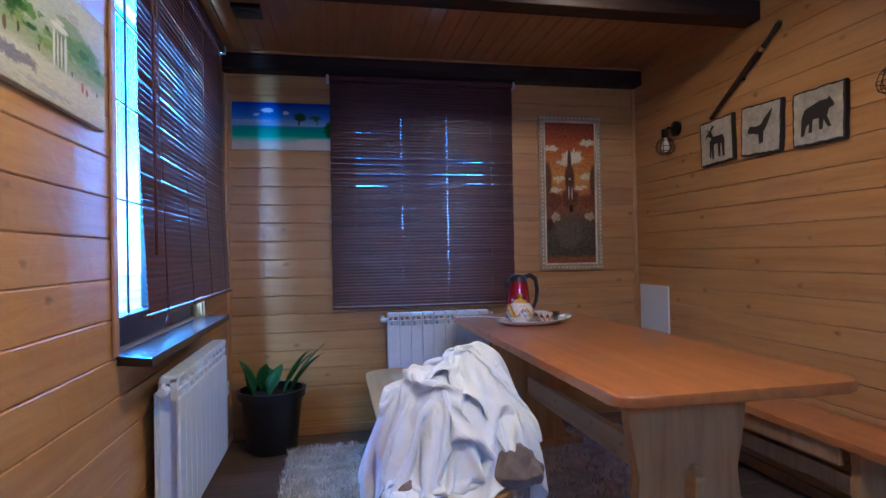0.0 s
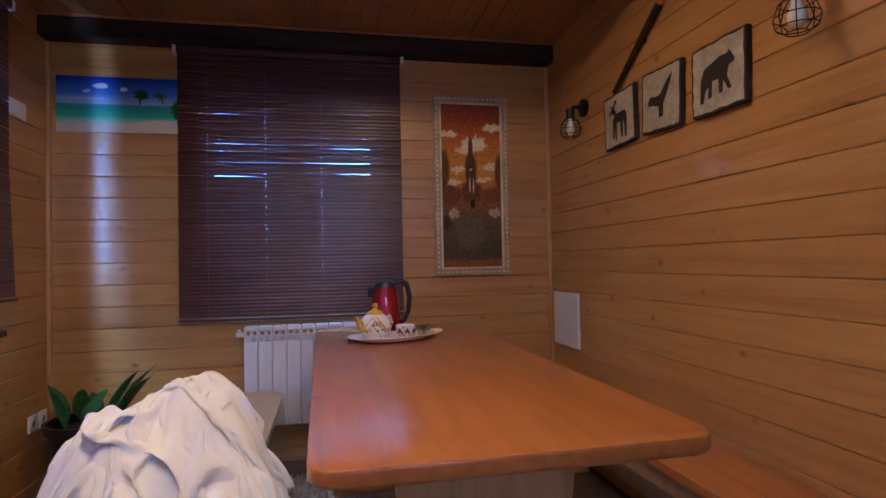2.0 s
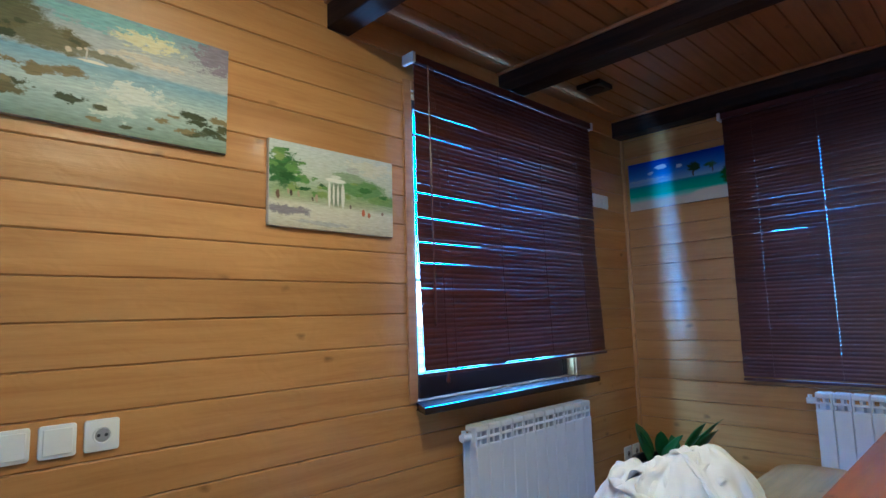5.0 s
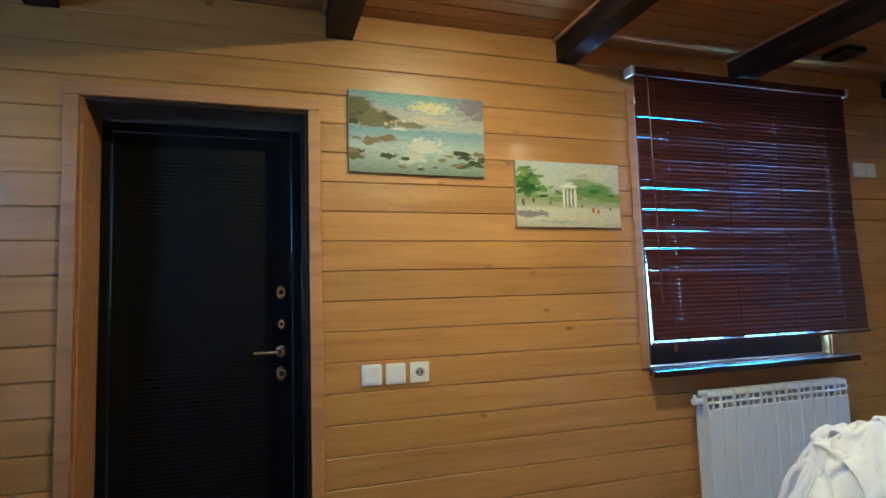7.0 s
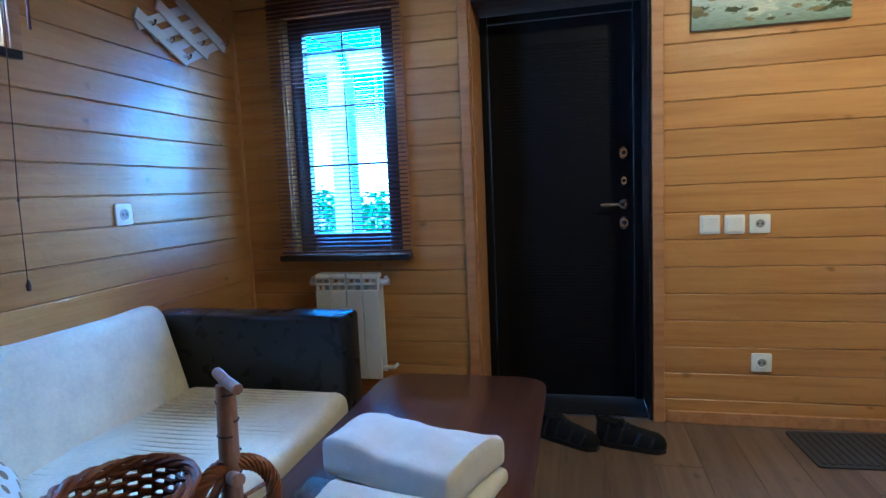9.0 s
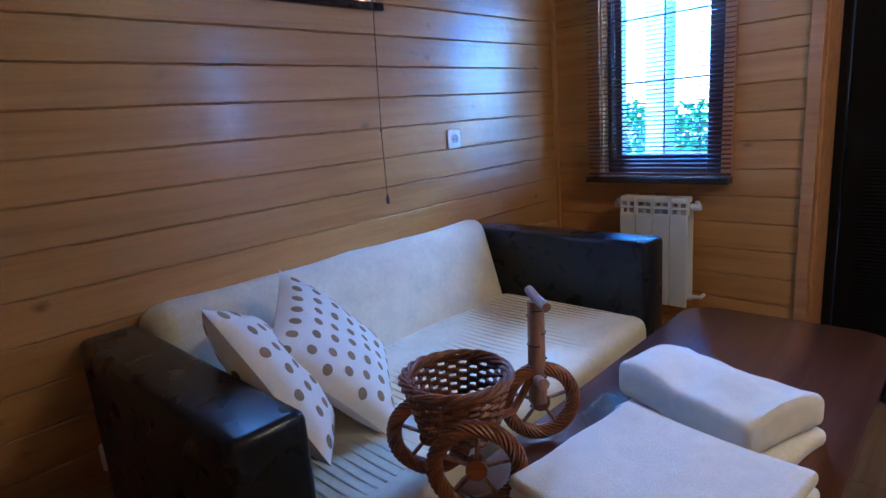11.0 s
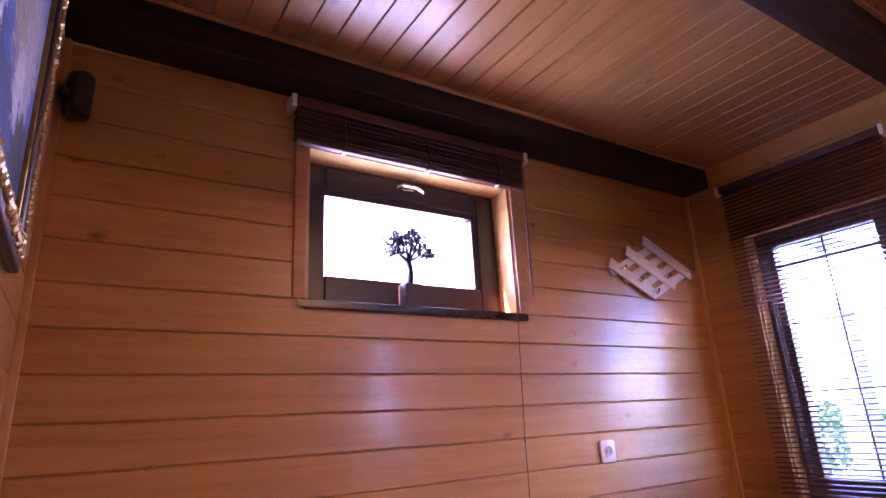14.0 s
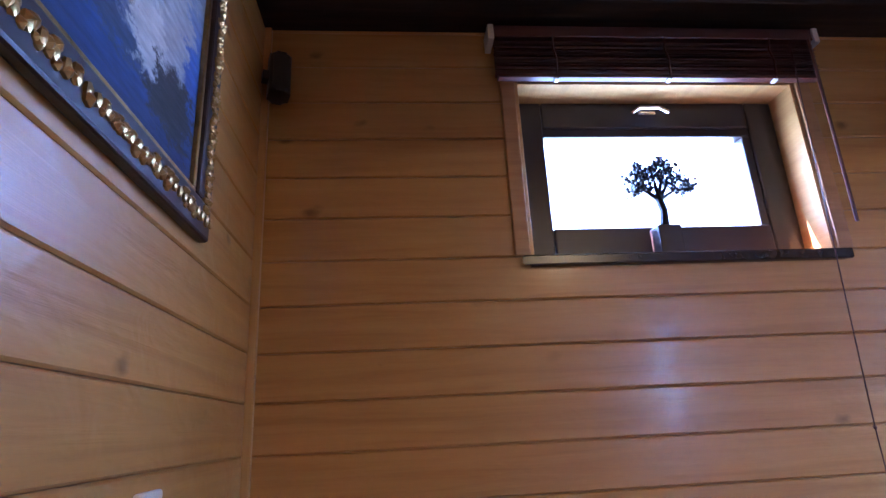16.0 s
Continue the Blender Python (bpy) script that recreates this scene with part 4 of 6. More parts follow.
# ---- kettle, tray, pot and cups ----
kettle = thing("electric_kettle", "red metallic electric kettle with black lid and handle on the table", "kettle", pose(1.82, 5.16, TH, 0, 0, 0) @ Matrix.Diagonal((0.9, 0.9, 1.15, 1)))
part("base_plate", lathe(bmesh.new(), [(0.085, 0), (0.088, 0.012), (0.08, 0.022)], 28), BLACKPLASTIC, kettle, smooth=True)
part("jug", lathe(bmesh.new(), [(0.079, 0.0225), (0.082, 0.03), (0.080, 0.10), (0.070, 0.17), (0.062, 0.205)], 32), KETTLERED, kettle, "red metallic jug", smooth=True)
part("lid", lathe(bmesh.new(), [(0.0635, 0.2055), (0.060, 0.222), (0.040, 0.238), (0.0001, 0.242)], 28, caps=False), BLACKPLASTIC, kettle, smooth=True)
part("handle", tube(bmesh.new(), [(0.045, 0, 0.226), (0.09, 0, 0.235), (0.125, 0, 0.215), (0.138, 0, 0.16), (0.130, 0, 0.10), (0.105, 0, 0.06), (0.078, 0, 0.05)], [0.012, 0.014, 0.015, 0.014, 0.013, 0.012, 0.010], 10), BLACKPLASTIC, kettle, smooth=True)
part("spout", slab(bmesh.new(), [(-0.098, -0.0), (-0.055, -0.028), (-0.055, 0.028)], 0.165, 0.208, bevel=0.004), BLACKPLASTIC, kettle)

tray = thing("serving_tray", "oval white ceramic tray on the table", "tray", pose(1.825, 4.93, TH, 0, 0, 12) @ Matrix.Diagonal((0.9, 0.9, 1.0, 1)))
bm = lathe(bmesh.new(), [(0.15, 0.0), (0.20, 0.006), (0.245, 0.024), (0.25, 0.026), (0.243, 0.028), (0.198, 0.011), (0.0001, 0.008)], 48, caps=False)
bm.faces.new([v for v in bm.verts if v.co.z < 1e-6])
bmesh.ops.scale(bm, vec=(1.0, 0.56, 1.0), verts=bm.verts)
part("dish", bm, CERAMICWHITE, tray, smooth=True)
part("rim_loop", tube(bmesh.new(), [(0.225, -0.04, 0.026), (0.27, -0.03, 0.034), (0.28, 0.0, 0.036), (0.27, 0.03, 0.034), (0.225, 0.04, 0.026)], 0.008, 8), CERAMICWHITE, tray, "lifted tray handle", smooth=True)


def zigzag(bm, r_of, z0, z1, count, width, lift=0.0012):
    """A painted zigzag band round a turned body."""
    n = count * 8
    lo, hi = [], []
    for i in range(n):
        a = 2 * math.pi * i / n
        ph = abs(((i / 8) % 1.0) * 2 - 1)
        z = z0 + (z1 - z0 - width) * ph
        for lst, zz in ((lo, z), (hi, z + width)):
            r = r_of(zz) + lift
            lst.append(bm.verts.new((r * math.cos(a), r * math.sin(a), zz)))
    for i in range(n):
        bm.faces.new((lo[i], lo[(i + 1) % n], hi[(i + 1) % n], hi[i]))
    return bm


def interp(profile):
    def f(z):
        for (r0, z0), (r1, z1) in zip(profile, profile[1:]):
            if min(z0, z1) <= z <= max(z0, z1):
                return r0 + (r1 - r0) * (z - z0) / ((z1 - z0) or 1)
        return profile[-1][0]
    return f


TP = [(0.036, 0.0), (0.040, 0.006), (0.062, 0.03), (0.070, 0.055), (0.064, 0.082), (0.045, 0.100), (0.034, 0.105)]
tea = thing("teapot", "small teapot with yellow, blue and white zigzag pattern on the tray", "teapot", pose(1.745, 4.90, TH + 0.011, 0, 0, 40) @ Matrix.Diagonal((1.1, 1.1, 1.12, 1)))
part("body", lathe(bmesh.new(), TP, 32), CERAMICWHITE, tea, smooth=True)
part("lid", lathe(bmesh.new(), [(0.038, 0.1055), (0.030, 0.116), (0.012, 0.124), (0.008, 0.130), (0.013, 0.138), (0.010, 0.148), (0.0001, 0.151)], 24, caps=False), CERAMICYELLOW, tea, "yellow lid with knob", smooth=True)
part("pattern", zigzag(bmesh.new(), interp(TP), 0.012, 0.096, 5, 0.034), CERAMICBLUE, tea, "dark blue zigzag")
part("pattern", zigzag(bmesh.new(), interp(TP), 0.020, 0.099, 5, 0.024, 0.0018), CERAMICYELLOW, tea, "yellow zigzag", m=pose(0, 0, 0, 0, 0, 18))
part("spout", tube(bmesh.new(), [(-0.058, 0, 0.045), (-0.085, 0, 0.06), (-0.098, 0, 0.09), (-0.112, 0, 0.10)], [0.014, 0.011, 0.008, 0.007], 10), CERAMICYELLOW, tea, smooth=True)
part("handle", tube(bmesh.new(), [(0.058, 0, 0.085), (0.09, 0, 0.09), (0.102, 0, 0.065), (0.088, 0, 0.04), (0.066, 0, 0.036)], 0.006, 8), CERAMICWHITE, tea, smooth=True)
CP = [(0.022, 0.0), (0.024, 0.006), (0.040, 0.025), (0.048, 0.055), (0.046, 0.055), (0.038, 0.027), (0.0001, 0.009)]
for k, (x, y) in enumerate(((1.885, 4.885), (1.895, 4.97))):
    cup = thing("tea_bowl", "small tea bowl with red and white zigzag pattern on the tray", "cup", pose(x, y, TH + 0.011, 0, 0, 25 * k), group="tea bowls on the tray")
    part("bowl", lathe(bmesh.new(), CP, 28, caps=False), CERAMICWHITE, cup, smooth=True)
    part("pattern", zigzag(bmesh.new(), interp(CP[:4]), 0.008, 0.054, 8, 0.019), CERAMICRED, cup, "brown-red zigzag")
for x, y in ((1.97, 4.95), (2.00, 4.995)):
    gl = thing("drinking_glass", "small clear glass on the tray", "glass", pose(x, y, TH + 0.012), group="glasses on the tray")
    part("tumbler", lathe(bmesh.new(), [(0.018, 0), (0.024, 0.05), (0.0225, 0.05), (0.017, 0.004), (0.0001, 0.004)], 20, caps=False), CLEAR, gl, smooth=True)
cord = thing("power_cord", "white kettle cord hanging from the table edge", "cord", pose(0, 0, 0))
part("cable", tube(bmesh.new(), [(1.76, 5.22, TH + 0.005), (1.62, 5.36, TH + 0.005), (1.482, 5.38, TH + 0.005), (1.452, 5.38, TH - 0.02), (1.45, 5.38, 0.62), (1.47, 5.36, 0.56), (1.45, 5.38, 0.46), (1.41, 5.50, 0.38)], 0.004, 6), WHITEPLASTIC, cord, smooth=True)


# ---- pictures ----
def canvas(wall_name, a, z, w, h, material, label, thick=0.018, tilt=0.0):
    pic = thing("wall_picture", label, "picture", on(wall_name, a, z, 0.0135) @ pose(0, 0, 0, 0, 0, tilt))
    part("stretcher", boxed(-w / 2, -h / 2, 0.0, w / 2, h / 2, thick, bevel=0.003), PLAQUEFACE, pic, "canvas edge")
    bm = slab(bmesh.new(), rounded(-w / 2 + 0.002, -h / 2 + 0.002, w / 2 - 0.002, h / 2 - 0.002, 0.002, 2), thick + 0.0003, thick + 0.0015)
    part("image", bm, material, pic)
    return pic


random.seed(31)


def strokes(n, x0, x1, y0, y1, rx, ry, colours, rag):
    """Short brush strokes strewn over a part of a picture."""
    out = []
    for i in range(n):
        f = 0.6 + 0.8 * random.random()
        out.append((random.uniform(x0, x1), random.uniform(y0, y1), rx * f, ry * f, random.choice(colours), rag))
    return out


OLIVE = ((0.10, 0.10, 0.035), (0.16, 0.14, 0.05), (0.24, 0.19, 0.08), (0.07, 0.08, 0.03))
SEA = painting("seascape_paint", 0.64, 0.372, ((0.0, (0.20, 0.24, 0.16)), (0.15, (0.30, 0.36, 0.30)), (0.34, (0.46, 0.50, 0.44)), (0.50, (0.30, 0.40, 0.42)), (0.56, (0.26, 0.38, 0.44)), (0.60, (0.46, 0.46, 0.42)), (0.78, (0.44, 0.44, 0.40)), (1.0, (0.26, 0.36, 0.38))),
    [(0.40, 0.92, 0.30, 0.10, (0.28, 0.44, 0.40), 0.30), (0.60, 0.84, 0.16, 0.08, (0.66, 0.60, 0.34), 0.25), (0.93, 0.88, 0.14, 0.16, (0.28, 0.24, 0.27), 0.30), (0.60, 0.68, 0.22, 0.04, (0.56, 0.50, 0.38), 0.20),
     (0.04, 0.74, 0.17, 0.20, (0.15, 0.14, 0.06), 0.16), (0.20, 0.65, 0.17, 0.11, (0.19, 0.17, 0.08), 0.14), (0.40, 0.605, 0.17, 0.045, (0.24, 0.22, 0.13), 0.10)]
    + strokes(9, 0.0, 0.36, 0.60, 0.80, 0.035, 0.030, OLIVE, 0.08) + strokes(4, 0.22, 0.42, 0.60, 0.68, 0.014, 0.020, ((0.62, 0.54, 0.40), (0.55, 0.44, 0.30)), 0.03)
    + [(0.36, 0.545, 0.07, 0.014, (0.70, 0.64, 0.50), 0.02), (0.335, 0.60, 0.005, 0.06, (0.5, 0.45, 0.36), 0.01), (0.55, 0.36, 0.15, 0.10, (0.58, 0.58, 0.48), 0.35), (0.46, 0.20, 0.10, 0.07, (0.50, 0.52, 0.42), 0.30)]
    + strokes(9, 0.0, 0.28, 0.16, 0.42, 0.055, 0.032, OLIVE, 0.12) + strokes(10, 0.66, 1.0, 0.10, 0.34, 0.055, 0.030, OLIVE, 0.12) + strokes(4, 0.3, 0.66, 0.05, 0.2, 0.03, 0.02, OLIVE, 0.06))
canvas("west", 2.657, 2.021, 0.636, 0.370, SEA, "unframed oil painting of a rocky bay with a boat", tilt=-0.5)
GREENS = ((0.05, 0.13, 0.03), (0.10, 0.22, 0.05), (0.18, 0.30, 0.07), (0.28, 0.36, 0.10))
PARK = painting("park_paint", 0.57, 0.32, ((0.0, (0.50, 0.46, 0.34)), (0.15, (0.62, 0.57, 0.44)), (0.30, (0.64, 0.60, 0.47)), (0.36, (0.44, 0.44, 0.28)), (0.45, (0.34, 0.40, 0.20)), (0.66, (0.56, 0.57, 0.46)), (1.0, (0.58, 0.60, 0.56))),
    [(0.80, 0.86, 0.25, 0.10, (0.66, 0.63, 0.50), 0.30), (0.72, 0.58, 0.22, 0.15, (0.20, 0.32, 0.11), 0.14), (0.60, 0.70, 0.16, 0.07, (0.34, 0.40, 0.24), 0.12), (0.92, 0.46, 0.16, 0.08, (0.24, 0.34, 0.10), 0.12), (0.64, 0.80, 0.06, 0.05, (0.52, 0.50, 0.44), 0.04)]
    + strokes(7, 0.55, 1.0, 0.42, 0.64, 0.05, 0.035, GREENS, 0.10) + [(0.10, 0.66, 0.13, 0.24, (0.08, 0.17, 0.045), 0.30)] + strokes(12, 0.0, 0.24, 0.46, 0.90, 0.045, 0.045, GREENS, 0.14) + strokes(7, 0.2, 0.42, 0.42, 0.62, 0.045, 0.035, GREENS, 0.12)
    + strokes(6, 0.02, 0.36, 0.33, 0.42, 0.012, 0.045, ((0.20, 0.13, 0.08), (0.46, 0.36, 0.24), (0.12, 0.09, 0.06)), 0.02)
    + [(0.50, 0.46, 0.075, 0.17, (0.26, 0.30, 0.20), 0.02), (0.445, 0.45, 0.013, 0.18, (0.80, 0.77, 0.68), 0.01), (0.48, 0.45, 0.010, 0.16, (0.76, 0.73, 0.62), 0.01), (0.515, 0.45, 0.010, 0.16, (0.76, 0.73, 0.62), 0.01), (0.555, 0.45, 0.017, 0.18, (0.72, 0.70, 0.62), 0.01), (0.50, 0.63, 0.095, 0.030, (0.78, 0.75, 0.66), 0.02), (0.50, 0.675, 0.05, 0.022, (0.70, 0.67, 0.58), 0.02),
       (0.14, 0.20, 0.18, 0.06, (0.30, 0.27, 0.28), 0.14), (0.73, 0.27, 0.018, 0.05, (0.50, 0.16, 0.07), 0.02), (0.78, 0.25, 0.015, 0.04, (0.46, 0.18, 0.09), 0.02), (0.9, 0.29, 0.012, 0.03, (0.3, 0.2, 0.15), 0.02), (0.62, 0.33, 0.010, 0.03, (0.2, 0.15, 0.12), 0.02), (0.40, 0.08, 0.25, 0.03, (0.46, 0.44, 0.40), 0.10)])
canvas("west", 3.413, 1.764, 0.572, 0.322, PARK, "unframed painting of a white pavilion among trees", tilt=-0.3)
BEACH = painting("beach_print", 0.66, 0.322, ((0.0, (0.62, 0.56, 0.50)), (0.17, (0.62, 0.56, 0.50)), (0.24, (0.30, 0.62, 0.52)), (0.33, (0.05, 0.48, 0.32)), (0.47, (0.02, 0.36, 0.30)), (0.52, (0.10, 0.30, 0.40)), (0.545, (0.36, 0.52, 0.68)), (0.72, (0.10, 0.26, 0.62)), (1.0, (0.008, 0.05, 0.36))),
    [(0.35, 0.83, 0.07, 0.055, (0.74, 0.76, 0.80), 0.09), (0.24, 0.73, 0.035, 0.03, (0.55, 0.62, 0.72), 0.06), (0.53, 0.78, 0.035, 0.04, (0.70, 0.73, 0.78), 0.06), (0.2, 0.60, 0.25, 0.04, (0.38, 0.50, 0.66), 0.1), (0.85, 0.13, 0.28, 0.13, (0.66, 0.60, 0.52), 0.05), (0.45, 0.06, 0.2, 0.12, (0.64, 0.58, 0.50), 0.05),
     (0.66, 0.60, 0.010, 0.10, (0.10, 0.07, 0.03), 0.03), (0.67, 0.70, 0.065, 0.10, (0.035, 0.09, 0.025), 0.13), (0.84, 0.60, 0.007, 0.08, (0.12, 0.09, 0.04), 0.02), (0.83, 0.69, 0.05, 0.07, (0.06, 0.15, 0.04), 0.12), (0.99, 0.44, 0.09, 0.20, (0.03, 0.16, 0.02), 0.12)], rough=0.55, relief=0.02, grain=0.03)
canvas("north", 0.386, 2.092, 0.66, 0.322, BEACH, "long glossy beach print with palms and turquoise sea", thick=0.006)
TOWER = painting("amber_paint", 0.40, 1.03, ((0.0, (0.30, 0.09, 0.025)), (0.05, (0.26, 0.10, 0.035)), (0.08, (0.09, 0.07, 0.04)), (0.30, (0.13, 0.09, 0.05)), (0.45, (0.30, 0.12, 0.04)), (0.62, (0.62, 0.30, 0.05)), (0.82, (0.52, 0.17, 0.025)), (0.92, (0.34, 0.075, 0.02)), (1.0, (0.30, 0.08, 0.03))),
    [(0.14, 0.82, 0.16, 0.025, (0.75, 0.62, 0.36), 0.07), (0.86, 0.86, 0.2, 0.028, (0.75, 0.62, 0.36), 0.07), (0.55, 0.76, 0.24, 0.045, (0.80, 0.70, 0.46), 0.10), (0.42, 0.72, 0.2, 0.03, (0.74, 0.60, 0.36), 0.08), (0.3, 0.60, 0.16, 0.02, (0.74, 0.58, 0.32), 0.07), (0.84, 0.62, 0.16, 0.028, (0.74, 0.58, 0.32), 0.07), (0.7, 0.54, 0.14, 0.02, (0.70, 0.55, 0.32), 0.06), (0.2, 0.52, 0.16, 0.02, (0.70, 0.55, 0.32), 0.06),
     (0.03, 0.60, 0.13, 0.14, (0.17, 0.075, 0.03), 0.03), (0.98, 0.58, 0.11, 0.14, (0.17, 0.075, 0.03), 0.03), (0.15, 0.44, 0.20, 0.075, (0.19, 0.07, 0.028), 0.08), (0.86, 0.44, 0.2, 0.06, (0.22, 0.08, 0.03), 0.08), (0.5, 0.46, 0.2, 0.085, (0.17, 0.065, 0.03), 0.05),
     (0.49, 0.60, 0.11, 0.125, (0.14, 0.06, 0.03), 0.015), (0.49, 0.72, 0.045, 0.11, (0.15, 0.065, 0.03), 0.01), (0.49, 0.60, 0.05, 0.02, (0.04, 0.025, 0.02), 0.005), (0.49, 0.60, 0.03, 0.012, (0.45, 0.36, 0.24), 0.005), (0.47, 0.50, 0.014, 0.055, (0.55, 0.45, 0.36), 0.005), (0.53, 0.50, 0.014, 0.055, (0.55, 0.45, 0.36), 0.005), (0.51, 0.385, 0.045, 0.03, (0.03, 0.012, 0.01), 0.005),
     (0.2, 0.33, 0.10, 0.035, (0.46, 0.34, 0.18), 0.08), (0.88, 0.33, 0.12, 0.03, (0.46, 0.34, 0.18), 0.08), (0.07, 0.27, 0.10, 0.05, (0.09, 0.04, 0.03), 0.06), (0.48, 0.22, 0.3, 0.13, (0.15, 0.115, 0.065), 0.14)], rough=0.6, relief=0.3, grain=0.2)


def ornate(wall_name, a, z, w, h, image, frame_w, label, mats, out=0.0135, bead=0.03, iw=None, ih=None):
    """A picture in a moulded frame with a beaded edge."""
    pic = thing("framed_picture", label, "picture", on(wall_name, a, z, out))
    x, y, f = w / 2, h / 2, frame_w
    for b in ((-x, -y, x, -y + f), (-x, y - f, x, y), (-x, -y + f + 0.0005, -x + f, y - f - 0.0005), (x - f, -y + f + 0.0005, x, y - f - 0.0005)):
        bar = part("frame_bar", boxed(b[0], b[1], 0.0, b[2], b[3], 0.022, bevel=0.006), mats[0], pic)
        horiz = b[2] - b[0] > b[3] - b[1]
        length = (b[2] - b[0]) if horiz else (b[3] - b[1])
        bm = bmesh.new()
        n = max(2, int(length / bead))
        for i in range(n):
            p = -length / 2 + (i + 0.5) * length / n
            cx, cy = ((b[0] + b[2]) / 2 + p, (b[1] + b[3]) / 2) if horiz else ((b[0] + b[2]) / 2, (b[1] + b[3]) / 2 + p)
            r = bmesh.ops.create_icosphere(bm, subdivisions=1, radius=1.0)
            sx, sy = (bead * 0.36, f * 0.17) if horiz else (f * 0.17, bead * 0.36)
            bmesh.ops.scale(bm, vec=(sx, sy, 0.007), verts=r["verts"])
            bmesh.ops.translate(bm, vec=(cx, cy, 0.0235), verts=r["verts"])
        part("beading", bm, mats[1], bar, "bright beaded ornament", smooth=True)
    for b in ((-x + f, -y + f, x - f, -y + f + 0.012), (-x + f, y - f - 0.012, x - f, y - f), (-x + f, -y + f + 0.0125, -x + f + 0.012, y - f - 0.0125), (x - f - 0.012, -y + f + 0.0125, x - f, y - f - 0.0125)):
        part("inner_slip", boxed(b[0], b[1], 0.004, b[2], b[3], 0.015, bevel=0.002), mats[1], pic)
    part("image", boxed(-x + f * 0.9, -y + f * 0.9, 0.001, x - f * 0.9, y - f * 0.9, 0.006), image, pic)
    return pic


ornate("north", 2.447, 1.648, 0.492, 1.145, TOWER, 0.040, "tall amber picture of a church tower in a beaded gilt frame", (GILTPALE, SILVERBEAD), bead=0.03)
MOUNT = painting("mountain_paint", 1.0, 0.62, ((0.0, (0.03, 0.05, 0.12)), (0.2, (0.05, 0.11, 0.30)), (0.4, (0.08, 0.18, 0.48)), (0.6, (0.28, 0.34, 0.44)), (0.8, (0.20, 0.34, 0.62)), (1.0, (0.22, 0.38, 0.68))),
    [(0.25, 0.45, 0.16, 0.4, (0.42, 0.46, 0.52), 0.25), (0.72, 0.52, 0.13, 0.35, (0.34, 0.32, 0.26), 0.25), (0.86, 0.42, 0.10, 0.28, (0.38, 0.40, 0.44), 0.22), (0.52, 0.40, 0.06, 0.34, (0.55, 0.60, 0.68), 0.18), (0.58, 0.78, 0.08, 0.14, (0.30, 0.28, 0.38), 0.12), (0.15, 0.16, 0.2, 0.08, (0.45, 0.50, 0.60), 0.2),
     (0.6, 0.15, 0.25, 0.06, (0.06, 0.09, 0.16), 0.2), (0.9, 0.14, 0.12, 0.12, (0.05, 0.05, 0.05), 0.2), (0.4, 0.26, 0.14, 0.06, (0.50, 0.55, 0.62), 0.16), (0.78, 0.25, 0.06, 0.12, (0.50, 0.52, 0.54), 0.2)], relief=0.5, grain=0.14)
mp = ornate("east", 1.03, 2.01, 1.16, 0.80, MOUNT, 0.07, "large mountain painting in a carved dark and gilt frame", (DARKFRAME, GILT), bead=0.022)
bm = bmesh.new()
random.seed(3)
for i in range(150):
    s = i / 150
    for px, py in ((-0.545, -0.36 + 0.72 * s), (0.545, -0.36 + 0.72 * s), (-0.54 + 1.08 * s, -0.365), (-0.54 + 1.08 * s, 0.365)):
        r = bmesh.ops.create_icosphere(bm, subdivisions=1, radius=random.uniform(0.006, 0.012))
        bmesh.ops.translate(bm, vec=(px + random.uniform(-0.012, 0.012), py + random.uniform(-0.012, 0.012), 0.021), verts=r["verts"])
part("carving", bm, GILT, mp, "carved gilt scrollwork", smooth=True)

# ---- plaques ----
MOOSE = [[(-0.06, 0.0), (-0.03, 0.03), (0.06, 0.03), (0.075, 0.0), (0.07, -0.10), (0.055, -0.10), (0.05, -0.025), (0.04, -0.02), (0.035, -0.095), (0.02, -0.095), (0.015, -0.015), (-0.02, -0.02), (-0.022, -0.10), (-0.036, -0.10), (-0.038, -0.015), (-0.048, -0.09), (-0.06, -0.09), (-0.055, -0.01)], [(-0.03, 0.02), (-0.07, 0.045), (-0.09, 0.03), (-0.09, 0.045), (-0.06, 0.065), (-0.085, 0.09), (-0.05, 0.07), (-0.03, 0.10), (-0.01, 0.095), (-0.04, 0.065), (-0.02, 0.03)]]
EAGLE = [[(-0.09, 0.0), (-0.075, 0.022), (-0.03, 0.015), (0.005, 0.02), (0.03, 0.05), (0.085, 0.095), (0.075, 0.06), (0.045, 0.005), (0.025, -0.02), (0.025, -0.075), (-0.005, -0.08), (-0.01, -0.03), (-0.05, -0.02), (-0.085, -0.018)]]
BEARS = [[(-0.095, -0.085), (-0.09, 0.0), (-0.07, 0.04), (-0.02, 0.055), (0.02, 0.065), (0.06, 0.065), (0.068, 0.075), (0.075, 0.064), (0.095, 0.035), (0.09, 0.025), (0.065, 0.02), (0.055, -0.015), (0.078, -0.065), (0.06, -0.065), (0.035, -0.025), (0.03, -0.07), (0.012, -0.07), (0.01, -0.015), (-0.025, -0.015), (-0.03, -0.075), (-0.05, -0.075), (-0.045, -0.03), (-0.065, -0.045), (-0.075, -0.085)]]


